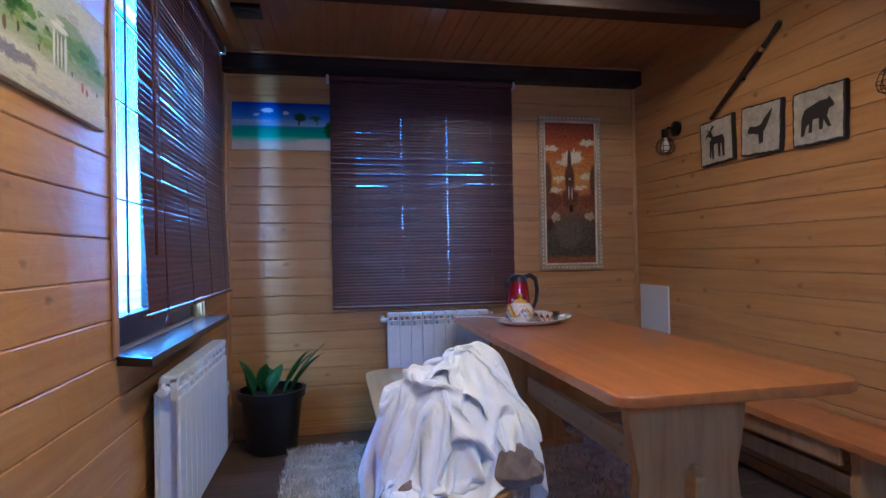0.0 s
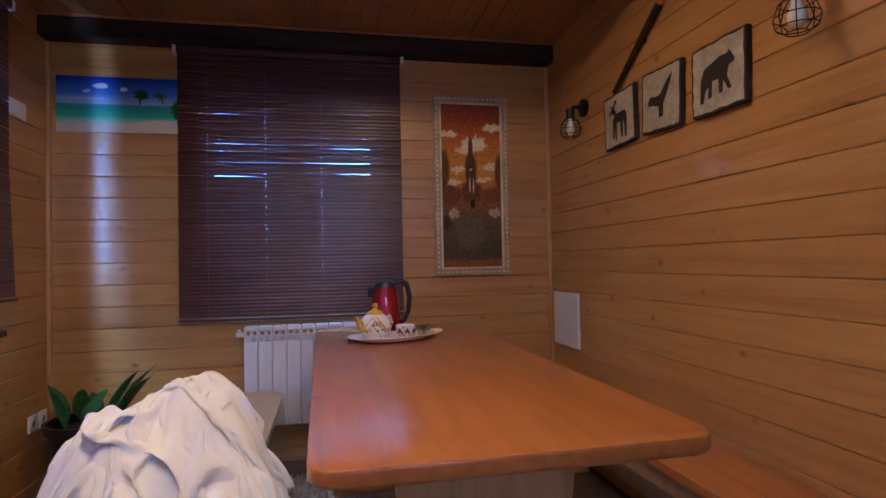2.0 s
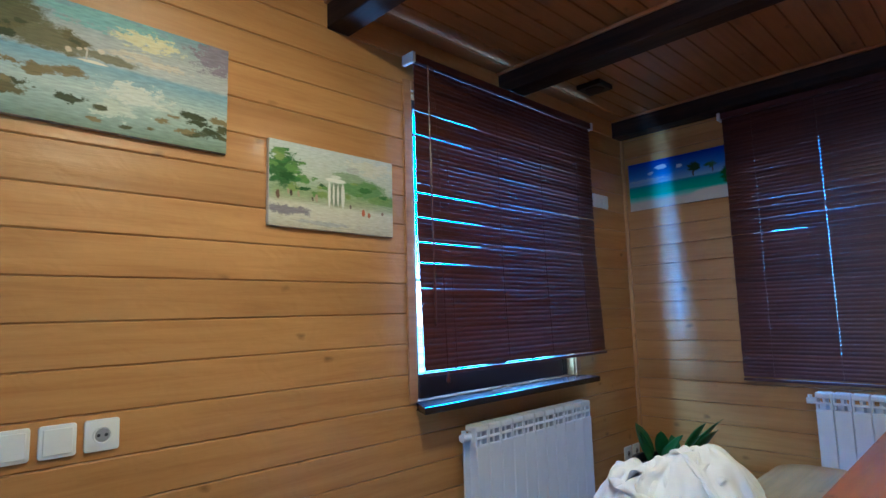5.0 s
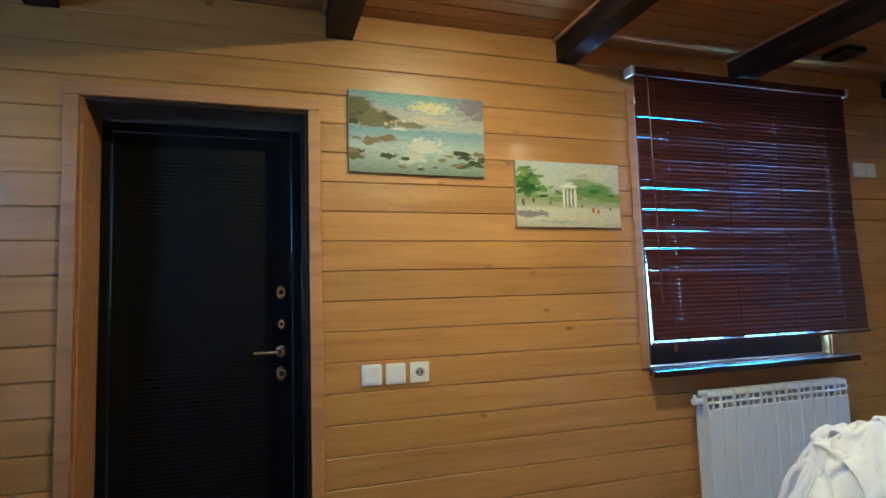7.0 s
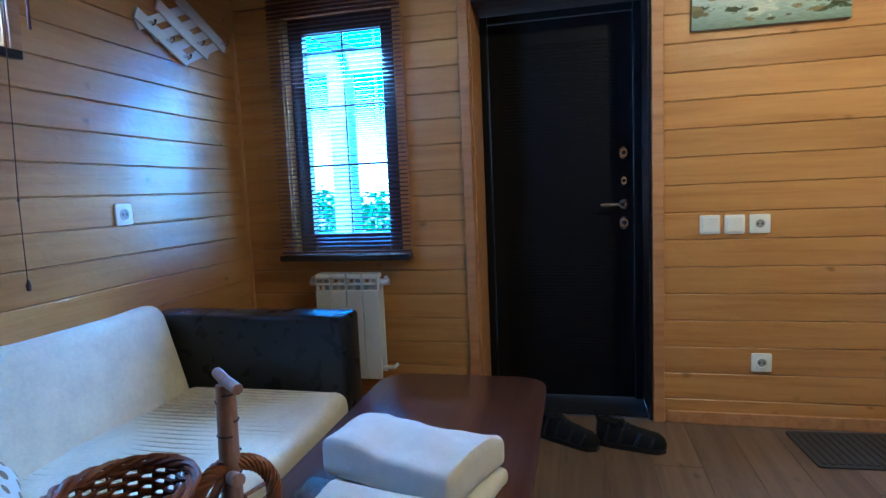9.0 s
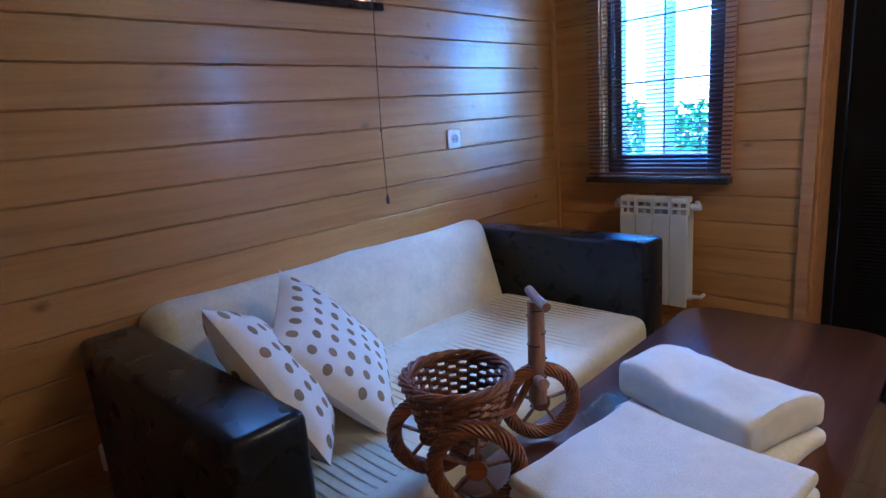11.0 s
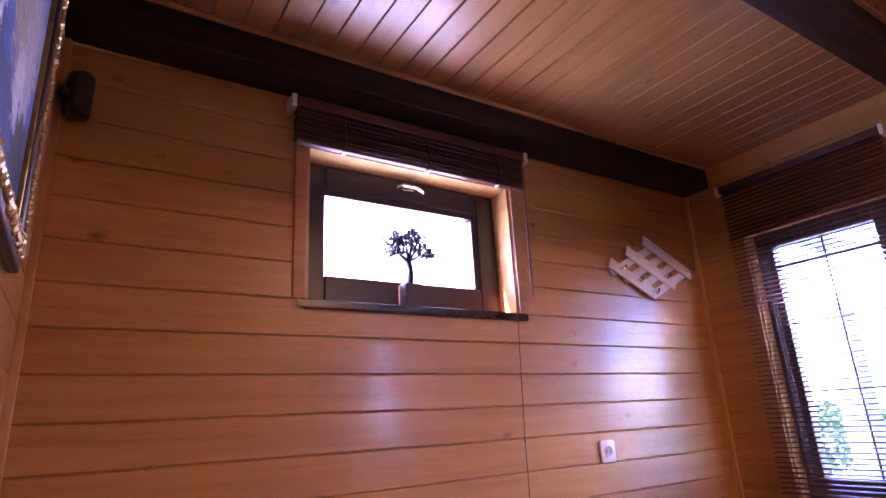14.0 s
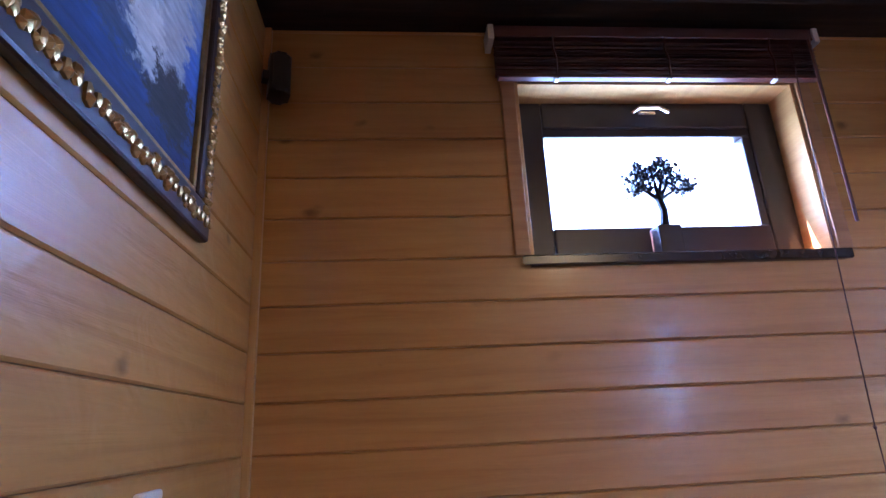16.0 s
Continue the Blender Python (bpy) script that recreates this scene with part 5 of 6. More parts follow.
def plaque(a, z, w, h, outlines, tilt, label):
    p = thing("wall_plaque", label, "plaque", on("east", a, z, 0.0135) @ pose(0, 0, 0, 0, 0, tilt), group="plaques on the wall")
    random.seed(int(a * 100))
    edge = []
    for x0, y0, x1, y1 in ((-w / 2, -h / 2, w / 2, -h / 2), (w / 2, -h / 2, w / 2, h / 2), (w / 2, h / 2, -w / 2, h / 2), (-w / 2, h / 2, -w / 2, -h / 2)):
        for k in range(12):
            edge.append((x0 + (x1 - x0) * k / 12 + random.uniform(-0.003, 0.003), y0 + (y1 - y0) * k / 12 + random.uniform(-0.003, 0.003)))
    part("board", slab(bmesh.new(), edge, 0.0, 0.024, bevel=0.003), PLAQUEEDGE, p, "burnt black edge")
    part("face", slab(bmesh.new(), [(x * 0.93, y * 0.93) for x, y in edge], 0.0242, 0.0252), PLAQUEFACE, p, "whitewashed face")
    bm = bmesh.new()
    for o in outlines:
        slab(bm, o, 0.0254, 0.0266)
    part("silhouette", bm, PLAQUEEDGE, p, "black cut-out shape")


plaque(4.815, 1.853, 0.29, 0.265, MOOSE, 2.0, "square whitewashed plaque with a black antlered silhouette")
plaque(4.460, 1.850, 0.29, 0.27, EAGLE, -3.0, "square whitewashed plaque with a black winged silhouette")
plaque(4.095, 1.833, 0.295, 0.265, BEARS, -1.0, "square whitewashed plaque with a black four-legged silhouette")

# sheathed stick above the plaques
sword = thing("wall_sword", "long dark sheathed sword hung slanting on the wall", "sword", on("east", 4.60, 2.18, 0.03))
part("sheath", tube(bmesh.new(), [(-0.27, -0.18, 0), (-0.1, -0.075, 0.004), (0.10, 0.055, 0.004), (0.16, 0.095, 0.0)], [0.010, 0.014, 0.017, 0.018], 10), BEAM, sword, smooth=True)
part("hilt", tube(bmesh.new(), [(0.163, 0.097, 0), (0.22, 0.137, 0), (0.27, 0.175, 0), (0.285, 0.185, 0)], [0.014, 0.013, 0.017, 0.012], 10), BLACKPLASTIC, sword, smooth=True)
part("collar", tube(bmesh.new(), [(0.148, 0.086, 0), (0.168, 0.100, 0)], 0.0195, 12), CHROME, sword)
part("hanger", boxed(-0.01, -0.03, -0.0165, 0.01, -0.01, -0.012), BLACKIRON, sword)


def sconce(a, z):
    s = thing("wall_sconce", "black wall lamp with a wire cage round its bulb", "wall lamp", on("east", a, z, 0.0135), group="wall lamps")
    part("rose", lathe(bmesh.new(), [(0.05, 0.0), (0.05, 0.02), (0.03, 0.028)], 20), BLACKIRON, s, smooth=True)
    part("arm", tube(bmesh.new(), [(0, 0, 0.02), (0, 0.004, 0.07), (0, -0.02, 0.09)], 0.009, 8), BLACKIRON, s, smooth=True)
    part("socket", tube(bmesh.new(), [(0, -0.01, 0.09), (0, -0.065, 0.09)], [0.026, 0.024], 14), BLACKIRON, s, smooth=True)
    bm = lathe(bmesh.new(), [(0.012, 0.0), (0.016, 0.02), (0.028, 0.055), (0.026, 0.075), (0.012, 0.09), (0.0001, 0.092)], 16, caps=False)
    part("bulb", bm, BULB, s, "clear bulb", m=pose(0, -0.066, 0.09, 90), smooth=True)
    prof = [(0.024, -0.062), (0.048, -0.085), (0.062, -0.125), (0.055, -0.155), (0.030, -0.172)]

    def hoop(r, y):
        return tube(bmesh.new(), [(r * math.cos(i * math.pi / 10), y, 0.09 + r * math.sin(i * math.pi / 10)) for i in range(20)], 0.0018, 5, closed=True)

    cage = part("cage", hoop(*prof[2]), BLACKIRON, s, "black wire cage")
    for k in range(8):
        c, d = math.cos(k * math.pi / 4), math.sin(k * math.pi / 4)
        part("wire", tube(bmesh.new(), [(r * c, y, 0.09 + r * d) for r, y in prof], 0.0018, 5), BLACKIRON, cage)
    for ring in (prof[1], prof[3], prof[4]):
        part("hoop", hoop(*ring), BLACKIRON, cage)


sconce(5.235, 2.02)
sconce(3.66, 1.985)

# ---- small fittings ----
def plate(wall_name, a, z, kind_of, size=0.088):
    label = {"switch": "square white light switch", "socket": "square white wall socket"}[kind_of]
    p = thing("light_switch" if kind_of == "switch" else "wall_socket", label, kind_of, on(wall_name, a, z, 0.0132))
    h = size / 2
    part("plate", slab(bmesh.new(), rounded(-h, -h, h, h, 0.008, 4), 0.0, 0.010, bevel=0.003), WHITEPLASTIC, p, smooth=True)
    if kind_of == "switch":
        part("rocker", boxed(-h * 0.78, -h * 0.78, 0.0102, h * 0.78, h * 0.78, 0.014, bevel=0.002), WHITEPLASTIC, p)
    else:
        part("well", lathe(bmesh.new(), [(0.024, 0.0103), (0.024, 0.014), (0.021, 0.014), (0.019, 0.0108), (0.0001, 0.0108)], 24, caps=False), WHITEPLASTIC, p, smooth=True)
        for s in (-1, 1):
            part("pin_hole", lathe(bmesh.new(), [(0.0001, 0.0122), (0.0048, 0.0122), (0.0048, 0.0109)], 10, caps=False), DARKHOLE, p, m=pose(s * 0.0095, 0, 0))
        # grey disc puts the recess's shade into the colour of the well's floor
        part("well_floor", lathe(bmesh.new(), [(0.0001, 0.0113), (0.0186, 0.0113)], 20, caps=False), WELLSHADE, p)
    return p


plate("west", 2.422, 0.963, "switch")
plate("west", 2.527, 0.962, "switch")
plate("west", 2.633, 0.962, "socket")
plate("west", 2.648, 0.31, "socket")
plate("west", 5.405, 1.97, "switch")
plate("west", 5.497, 1.97, "switch")
plate("west", 5.60, 0.362, "socket")
plate("west", 5.705, 0.362, "socket")
plate("south", 0.905, 1.135, "socket")
plate("south", 2.52, 0.33, "socket")
plate("east", 0.572, 1.146, "socket")

panel = thing("wall_panel", "thin white panel mounted low on the wall above the bench", "panel", on("east", 5.54, 0.797, 0.0135))
part("board", boxed(-0.178, -0.163, 0.0, 0.178, 0.163, 0.014, bevel=0.003), WHITEMETAL, panel)

speaker = thing("loudspeaker", "small black loudspeaker on a bracket in the corner", "loudspeaker", pose(LX - 0.07, 0.075, 2.165, 0, 0, 20) @ Matrix.Diagonal((0.85, 0.85, 0.9, 1)))
part("cabinet", slab(bmesh.new(), rounded(-0.035, -0.045, 0.035, 0.045, 0.02, 5), 0.0, 0.14, bevel=0.012, seg=3), BLACKPLASTIC, speaker, smooth=True)
part("grille", boxed(-0.026, 0.0455, 0.015, 0.026, 0.049, 0.125, bevel=0.003), DARKHOLE, speaker)
part("bracket", boxed(0.03, -0.02, 0.05, 0.055, 0.02, 0.08, bevel=0.003), BLACKPLASTIC, speaker)
box_c = thing("ceiling_speaker", "dark square fitting on the ceiling boards", "ceiling fitting", pose(0.27, 5.02, LZ))
part("housing", boxed(-0.075, -0.075, -0.03, 0.075, 0.075, -0.001, bevel=0.006), BLACKPLASTIC, box_c)
part("grille", lathe(bmesh.new(), [(0.055, -0.0305), (0.05, -0.036), (0.0001, -0.036)], 24, caps=False), DARKHOLE, box_c)

# white slatted key rack, its slats stepped
rack = thing("key_rack", "white wall rack of staggered slats with small hooks", "rack", on("south", 0.445, 1.972, 0.0135))
for i, (sx, sy, ln) in enumerate(((-0.300, 0.005, 0.345), (-0.165, 0.080, 0.375), (-0.025, 0.150, 0.385))):
    m = pose(sx, sy, 0.011, 0, 0, -24)
    part("slat", boxed(0.0, -0.027, 0.0, ln, 0.027, 0.011, bevel=0.002), WHITEPAINT, rack, m=m)
    for d in ((0.07, 0.19, 0.31), (0.28,), (0.345,))[i]:
        part("hook", tube(bmesh.new(), [(d, 0.004, 0.0112), (d, 0.0, 0.030), (d, -0.010, 0.038), (d, -0.004, 0.048), (d, 0.010, 0.046)], 0.0065, 8), CHROME, rack, "metal hook", m=m, smooth=True)
for k in range(4):
    bx, by = -0.285 + 0.095 * k, -0.045 - 0.030 * k
    part("batten", boxed(0.0, -0.020, 0.0, 0.36, 0.020, 0.0105, bevel=0.002), WHITEPAINT, rack, m=pose(bx, by, 0, 0, 0, 26))

# ornament tree on the small sill
orn = thing("bonsai_ornament", "small dark wire tree in a square pot on the sill", "ornament", on("south", 1.795, 1.70, -0.045))
part("pot", boxed(-0.036, 0.0, -0.03, 0.036, 0.098, 0.03, bevel=0.004), DARKFRAME, orn, "dark square pot")
random.seed(12)
bm = tube(bmesh.new(), [(0, 0.098, 0), (0.004, 0.15, 0.003), (-0.006, 0.20, 0)], [0.015, 0.012, 0.012], 8)
tips = []
for ang in (-72, -48, -20, 12, 40, 68):
    a = radians(ang)
    ln = random.uniform(0.07, 0.10)
    mid = (math.sin(a) * ln * 0.6, 0.19 + math.cos(a) * ln * 0.6 + 0.01, random.uniform(-0.02, 0.02))
    end = (math.sin(a) * ln * 1.1, 0.185 + math.cos(a) * ln * 0.85, random.uniform(-0.03, 0.03))
    tube(bm, [(-0.004, 0.185, 0), mid, end], [0.008, 0.005, 0.003], 6)
    tips += [mid, end, end]
part("trunk", bm, BLACKIRON, orn, smooth=True)
bm = bmesh.new()
for i in range(420):
    a, q = radians(random.uniform(-105, 105)), random.choice((0.045, 0.07, 0.085)) + random.gauss(0, 0.008)
    lump = 0.012 * math.sin(a * 5)
    c = Vector((math.sin(a) * (q + lump) * 1.05, 0.225 + math.cos(a) * (q + lump) * 0.95, random.gauss(0, 0.02)))
    r = bmesh.ops.create_icosphere(bm, subdivisions=1, radius=random.uniform(0.004, 0.008))
    bmesh.ops.translate(bm, vec=c, verts=r["verts"])
part("crown", bm, BLACKIRON, orn, "tiny dark beads for leaves")

# ---- sofa ----
sofa = thing("sofa", "two-seat sofa with black leather arms under a cream ribbed throw", "sofa", pose(0, 0, 0))
SX0, SX1 = 0.74, 2.565


def cushion(x0, y0, z0, x1, y1, z1, bev, seed, puff=0.012):
    bm = boxed(x0, y0, z0, x1, y1, z1, bevel=bev, seg=4)
    bmesh.ops.subdivide_edges(bm, edges=[e for e in bm.edges if e.calc_length() > 0.12], cuts=7, use_grid_fill=True)
    for v in bm.verts:
        n = noise.noise(Vector(v.co) * 4 + Vector((seed, 0, 0)))
        v.co += v.co.normalized() * 0 + Vector((0, 0, puff * n))
    return bm


part("arm", boxed(SX0, 0.06, 0.08, SX0 + 0.16, 0.95, 0.715, bevel=0.022, seg=3), LEATHER, sofa, "black leather arm", smooth=True)
part("arm", boxed(SX1 - 0.16, 0.06, 0.08, SX1, 0.95, 0.715, bevel=0.022, seg=3), LEATHER, sofa, "black leather arm", smooth=True)
part("base", boxed(SX0 + 0.161, 0.06, 0.08, SX1 - 0.161, 0.90, 0.26, bevel=0.015), LEATHER, sofa)
for x in (SX0 + 0.08, SX1 - 0.08):
    for y in (0.13, 0.86):
        part("leg", lathe(bmesh.new(), [(0.022, 0.0), (0.026, 0.082)], 12), BLACKPLASTIC, sofa, m=pose(x, y, 0))
part("seat", cushion(SX0 + 0.163, 0.26, 0.262, SX1 - 0.163, 0.965, 0.43, 0.05, 1.0), THROW, sofa, "seat under a cream throw", smooth=True)
bm = cushion(SX0 + 0.163, -0.11, 0.0, SX1 - 0.163, 0.11, 0.50, 0.07, 2.0)
part("backrest", bm, THROW, sofa, "backrest under a cream throw", m=pose(0, 0.215, 0.272, 16, 0, 0), smooth=True)
bm = bmesh.new()
for i in range(48):
    x = SX0 + 0.20 + i * 0.0295
    tube(bm, [(x, 0.31, 0.4265), (x, 0.5, 0.4280), (x, 0.8, 0.4280), (x, 0.91, 0.4265)], 0.0045, 6)
part("throw_ribs", bm, THROW, sofa, "raised ribs of the throw")


def pillow(m, seed):
    p = thing("cushion", "square off-white cushion with golden brown dots", "cushion", m, group="dotted cushions on the sofa")
    n = 26
    size = 0.44

    def surf(u, v, s):
        e = (1 - abs(u) ** 3.0) * (1 - abs(v) ** 3.0)
        pull = 1 - 0.06 * (1 - abs(u * v))
        wob = 0.010 * noise.noise(Vector((u * 2, v * 2, seed + s)))
        return Vector((u * size / 2 * (1 - 0.07 * (1 - v * v)), v * size / 2 * (1 - 0.07 * (1 - u * u)), s * (0.068 * e ** 0.55 + wob * e)))

    bm = bmesh.new()
    for s in (1, -1):
        g = [[bm.verts.new(surf(-1 + 2 * i / n, -1 + 2 * j / n, s)) for i in range(n + 1)] for j in range(n + 1)]
        for j in range(n):
            for i in range(n):
                bm.faces.new((g[j][i], g[j][i + 1], g[j + 1][i + 1], g[j + 1][i]))
    bmesh.ops.remove_doubles(bm, verts=bm.verts, dist=0.0005)
    part("cover", bm, LINENDOT, p, smooth=True)
    for s in (1, -1):
        for j in range(7):
            for i in range(7):
                u0, v0 = -0.86 + (i + 0.5 * (j % 2)) * 0.27, -0.84 + j * 0.28
                if abs(u0) > 0.9:
                    continue
                bm = bmesh.new()
                ring = []
                for k in range(12):
                    a = 2 * math.pi * k / 12
                    ring.append(bm.verts.new(surf(u0 + 0.068 * math.cos(a), v0 + 0.068 * math.sin(a), s) + Vector((0, 0, s * 0.0016))))
                ctr = bm.verts.new(surf(u0, v0, s) + Vector((0, 0, s * 0.0022)))
                for k in range(12):
                    bm.faces.new((ctr, ring[k], ring[(k + 1) % 12]))
                part("dot", bm, DOTGOLD, p)
    return p


LINENDOT = plain("off_white_cotton", (0.74, 0.71, 0.64), rough=0.9, scale=120, relief=0.3, grain=0.04)
DOTGOLD = plain("golden_brown_print", (0.28, 0.19, 0.09), rough=0.8, grain=0.15)
def leaned(c, normal, upward):
    n = Vector(normal).normalized()
    x = Vector(upward).cross(n).normalized()
    m = Matrix.Identity(4)
    m.col[0][:3], m.col[1][:3], m.col[2][:3] = x, n.cross(x), n
    m.translation = c
    return m


pillow(leaned((2.060, 0.545, 0.612), (-0.50, 0.58, 0.64), (0.60, -0.23, 0.765)), 1.0)
pillow(leaned((2.275, 0.60, 0.630), (-0.70, 0.30, 0.44), (0.27, -0.53, 0.80)), 5.0)

# ---- coffee table and what stands on it ----
CT = 0.45
coffee = thing("coffee_table", "low dark brown wooden coffee table with rounded corners", "table", pose(0, 0, 0))
part("tabletop", slab(bmesh.new(), rounded(0.74, 1.06, 2.22, 1.70, 0.10, 8), CT - 0.03, CT, bevel=0.006, seg=3), COFFEE, coffee, smooth=True)
for x, y in ((0.88, 1.16), (2.10, 1.16), (0.88, 1.60), (2.10, 1.60)):
    part("leg", boxed(x - 0.025, y - 0.025, 0.0, x + 0.025, y + 0.025, CT - 0.031, bevel=0.006), COFFEE, coffee)
part("apron", boxed(0.906, 1.60, CT - 0.10, 2.074, 1.62, CT - 0.031), COFFEE, coffee)
part("apron", boxed(0.906, 1.14, CT - 0.10, 2.074, 1.16, CT - 0.031), COFFEE, coffee)


def towel(m, w, d, h, label, layers=2, seed=0.0, wavy=0.0):
    """A folded terry towel: rounded layers stacked, soft along the fold."""
    t = thing("folded_towel", label, "towel", m, group="folded towels on the coffee table")
    for k in range(layers):
        lh = h / layers
        bm = boxed(-w / 2, -d / 2, k * lh, w / 2, d / 2, (k + 1) * lh - 0.001, bevel=min(lh * 0.42, 0.016), seg=3)
        bmesh.ops.subdivide_edges(bm, edges=[e for e in bm.edges if e.calc_length() > 0.08], cuts=9, use_grid_fill=True)
        for v in bm.verts:
            q = Vector((v.co.x * 7, v.co.y * 7, seed + k))
            f = (v.co.z / h)
            v.co.z += f * (0.010 * noise.noise(q) + wavy * max(0.0, 0.7 * math.sin(v.co.x * 9 + 1.2) + 0.4 * noise.noise(q * 1.3)))
            v.co.x += 0.007 * noise.noise(q + Vector((5, 0, 0)))
            v.co.y += 0.007 * noise.noise(q + Vector((0, 5, 0)))
        part("fold", bm, TERRY, t, smooth=True)
    return t


towel(pose(2.025, 1.465, CT, 0, 0, -4), 0.40, 0.40, 0.062, "folded white terry towel at the bottom of a stack", 2, 1.0)
towel(pose(2.02, 1.465, CT + 0.066, 0, 0, -7), 0.39, 0.395, 0.058, "folded white terry towel on a stack", 2, 4.0)
towel(pose(1.62, 1.43, CT, 0, 0, -14), 0.27, 0.38, 0.045, "folded white terry towel lying on the table", 1, 7.0)
towel(pose(1.60, 1.42, CT + 0.05, 0, 0, -20), 0.26, 0.37, 0.060, "loosely folded white terry towel on another", 1, 9.0, wavy=0.06)

# wicker bicycle planter
bike = thing("wicker_bicycle", "woven wicker bicycle-shaped planter with a basket on the coffee table", "planter", pose(1.985, 1.15, CT + 0.002, 0, 0, 0) @ Matrix.Diagonal((1.05, 1.05, 1.05, 1)))
random.seed(21)


def wicker_ring(bm, c, axis_m, radius, r, strands):
    for s in range(strands):
        pts = []
        ph = 2 * math.pi * s / strands
        for i in range(48):
            a = 2 * math.pi * i / 48
            tw = ph + a * 5
            rr = radius + r * math.cos(tw)
            pts.append(Vector(c) + axis_m @ Vector((rr * math.cos(a), r * math.sin(tw), rr * math.sin(a))))
        tube(bm, pts, 0.0048, 5, closed=True)


def wheel(x, y, turn, radius):
    bm = bmesh.new()
    wicker_ring(bm, (0, 0, 0), Matrix.Identity(3), radius, 0.0125, 8)
    w = part("wheel", bm, WICKER, bike, "wicker rim", m=pose(x, y, radius + 0.020, 0, 0, turn), smooth=True)
    for k in range(5):
        a = 2 * math.pi * k / 5 + 0.4
        part("spoke", tube(bmesh.new(), [(0.02 * math.cos(a), 0, 0.02 * math.sin(a)), (radius * math.cos(a), 0, radius * math.sin(a))], 0.0045, 6), BIRCH, w)
    part("hub", tube(bmesh.new(), [(0, -0.012, 0), (0, 0.012, 0)], 0.021, 14), WICKER, w)


wheel(-0.095, -0.03, -40, 0.078)
wheel(0.190, 0.018, -51, 0.080)
wheel(0.155, -0.140, -51, 0.076)
bc = Vector((0.128, -0.076, 0.115))
basket = part("basket", lathe(bmesh.new(), [(0.0001, 0.0), (0.073, 0.0), (0.073, 0.004), (0.0001, 0.004)], 24, caps=False), WICKER, bike, "open woven basket", m=Matrix.Translation(bc))
for k in range(26):
    a = 2 * math.pi * k / 26
    part("stake", tube(bmesh.new(), [(r * math.cos(a), r * math.sin(a), z) for r, z in ((0.072, 0.0), (0.082, 0.04), (0.096, 0.085), (0.104, 0.118))], 0.0028, 5), WICKER, basket)
for j in range(13):
    z = 0.005 + j * 0.0088
    pts = []
    for i in range(78):
        a = 2 * math.pi * i / 78
        r = 0.073 + 0.031 * (z / 0.118) + (0.0048 if ((i // 3 + j) % 2) else -0.0048)
        pts.append((r * math.cos(a), r * math.sin(a), z))
    part("weave", tube(bmesh.new(), pts, 0.0042, 5, closed=True), WICKER, basket, smooth=True)
bm = bmesh.new()
wicker_ring(bm, (0, 0, 0.122), Matrix(((1, 0, 0), (0, 0, 1), (0, 1, 0))), 0.106, 0.008, 4)
part("rim", bm, WICKER, basket, "plaited rim", smooth=True)
part("stem", tube(bmesh.new(), [(-0.088, -0.03, 0.10), (-0.095, -0.034, 0.20), (-0.106, -0.038, 0.332)], [0.021, 0.020, 0.019], 12), BIRCH, bike, "birch stick stem", smooth=True)
part("handlebar", tube(bmesh.new(), [(-0.135, -0.075, 0.345), (-0.106, -0.038, 0.340), (-0.075, 0.01, 0.334)], 0.011, 10), BIRCH, bike, "birch stick handlebar", smooth=True)
for z, a0 in ((0.16, 0.4), (0.20, 2.2), (0.235, 5.0), (0.262, 1.2), (0.30, 3.6), (0.315, 0.2)):
    f = (z - 0.10) / 0.232
    pts = [(-0.088 - 0.018 * f + 0.0202 * math.cos(a0 + i * 0.28), -0.030 - 0.008 * f + 0.0202 * math.sin(a0 + i * 0.28), z) for i in range(9)]
    part("bark_mark", tube(bmesh.new(), pts, 0.0022, 5), DARKFRAME, bike, "dark bark mark")
part("crossbar", tube(bmesh.new(), [(-0.10, -0.05, 0.150), (-0.055, 0.01, 0.165)], 0.013, 10), BIRCH, bike, smooth=True)
part("spar", tube(bmesh.new(), [(-0.085, -0.035, 0.17), (-0.02, -0.05, 0.10), (0.12, -0.07, 0.112)], 0.009, 8), WICKER, bike, smooth=True)
part("fork", tube(bmesh.new(), [(-0.088, -0.03, 0.11), (-0.10, -0.055, 0.075), (-0.095, -0.03, 0.092)], 0.007, 8), WICKER, bike, smooth=True)
part("axle", tube(bmesh.new(), [(0.190, 0.018, 0.100), (0.172, -0.075, 0.108), (0.155, -0.140, 0.096)], 0.008, 8), WICKER, bike, smooth=True)
part("support", tube(bmesh.new(), [(0.175, -0.09, 0.11), (0.14, -0.08, 0.128)], 0.010, 8), WICKER, bike)

film_bag = cloth_heap("plastic_film", 1.70, 1.20, CT + 0.002, 0.09, 0.06, CT + 0.03, 31.0, CLEAR, label="crumpled clear plastic wrap on the coffee table", steps=(40, 14), sharp=0.3)
tagged(film_bag, "crumpled clear plastic wrap on the coffee table", "plastic wrap")


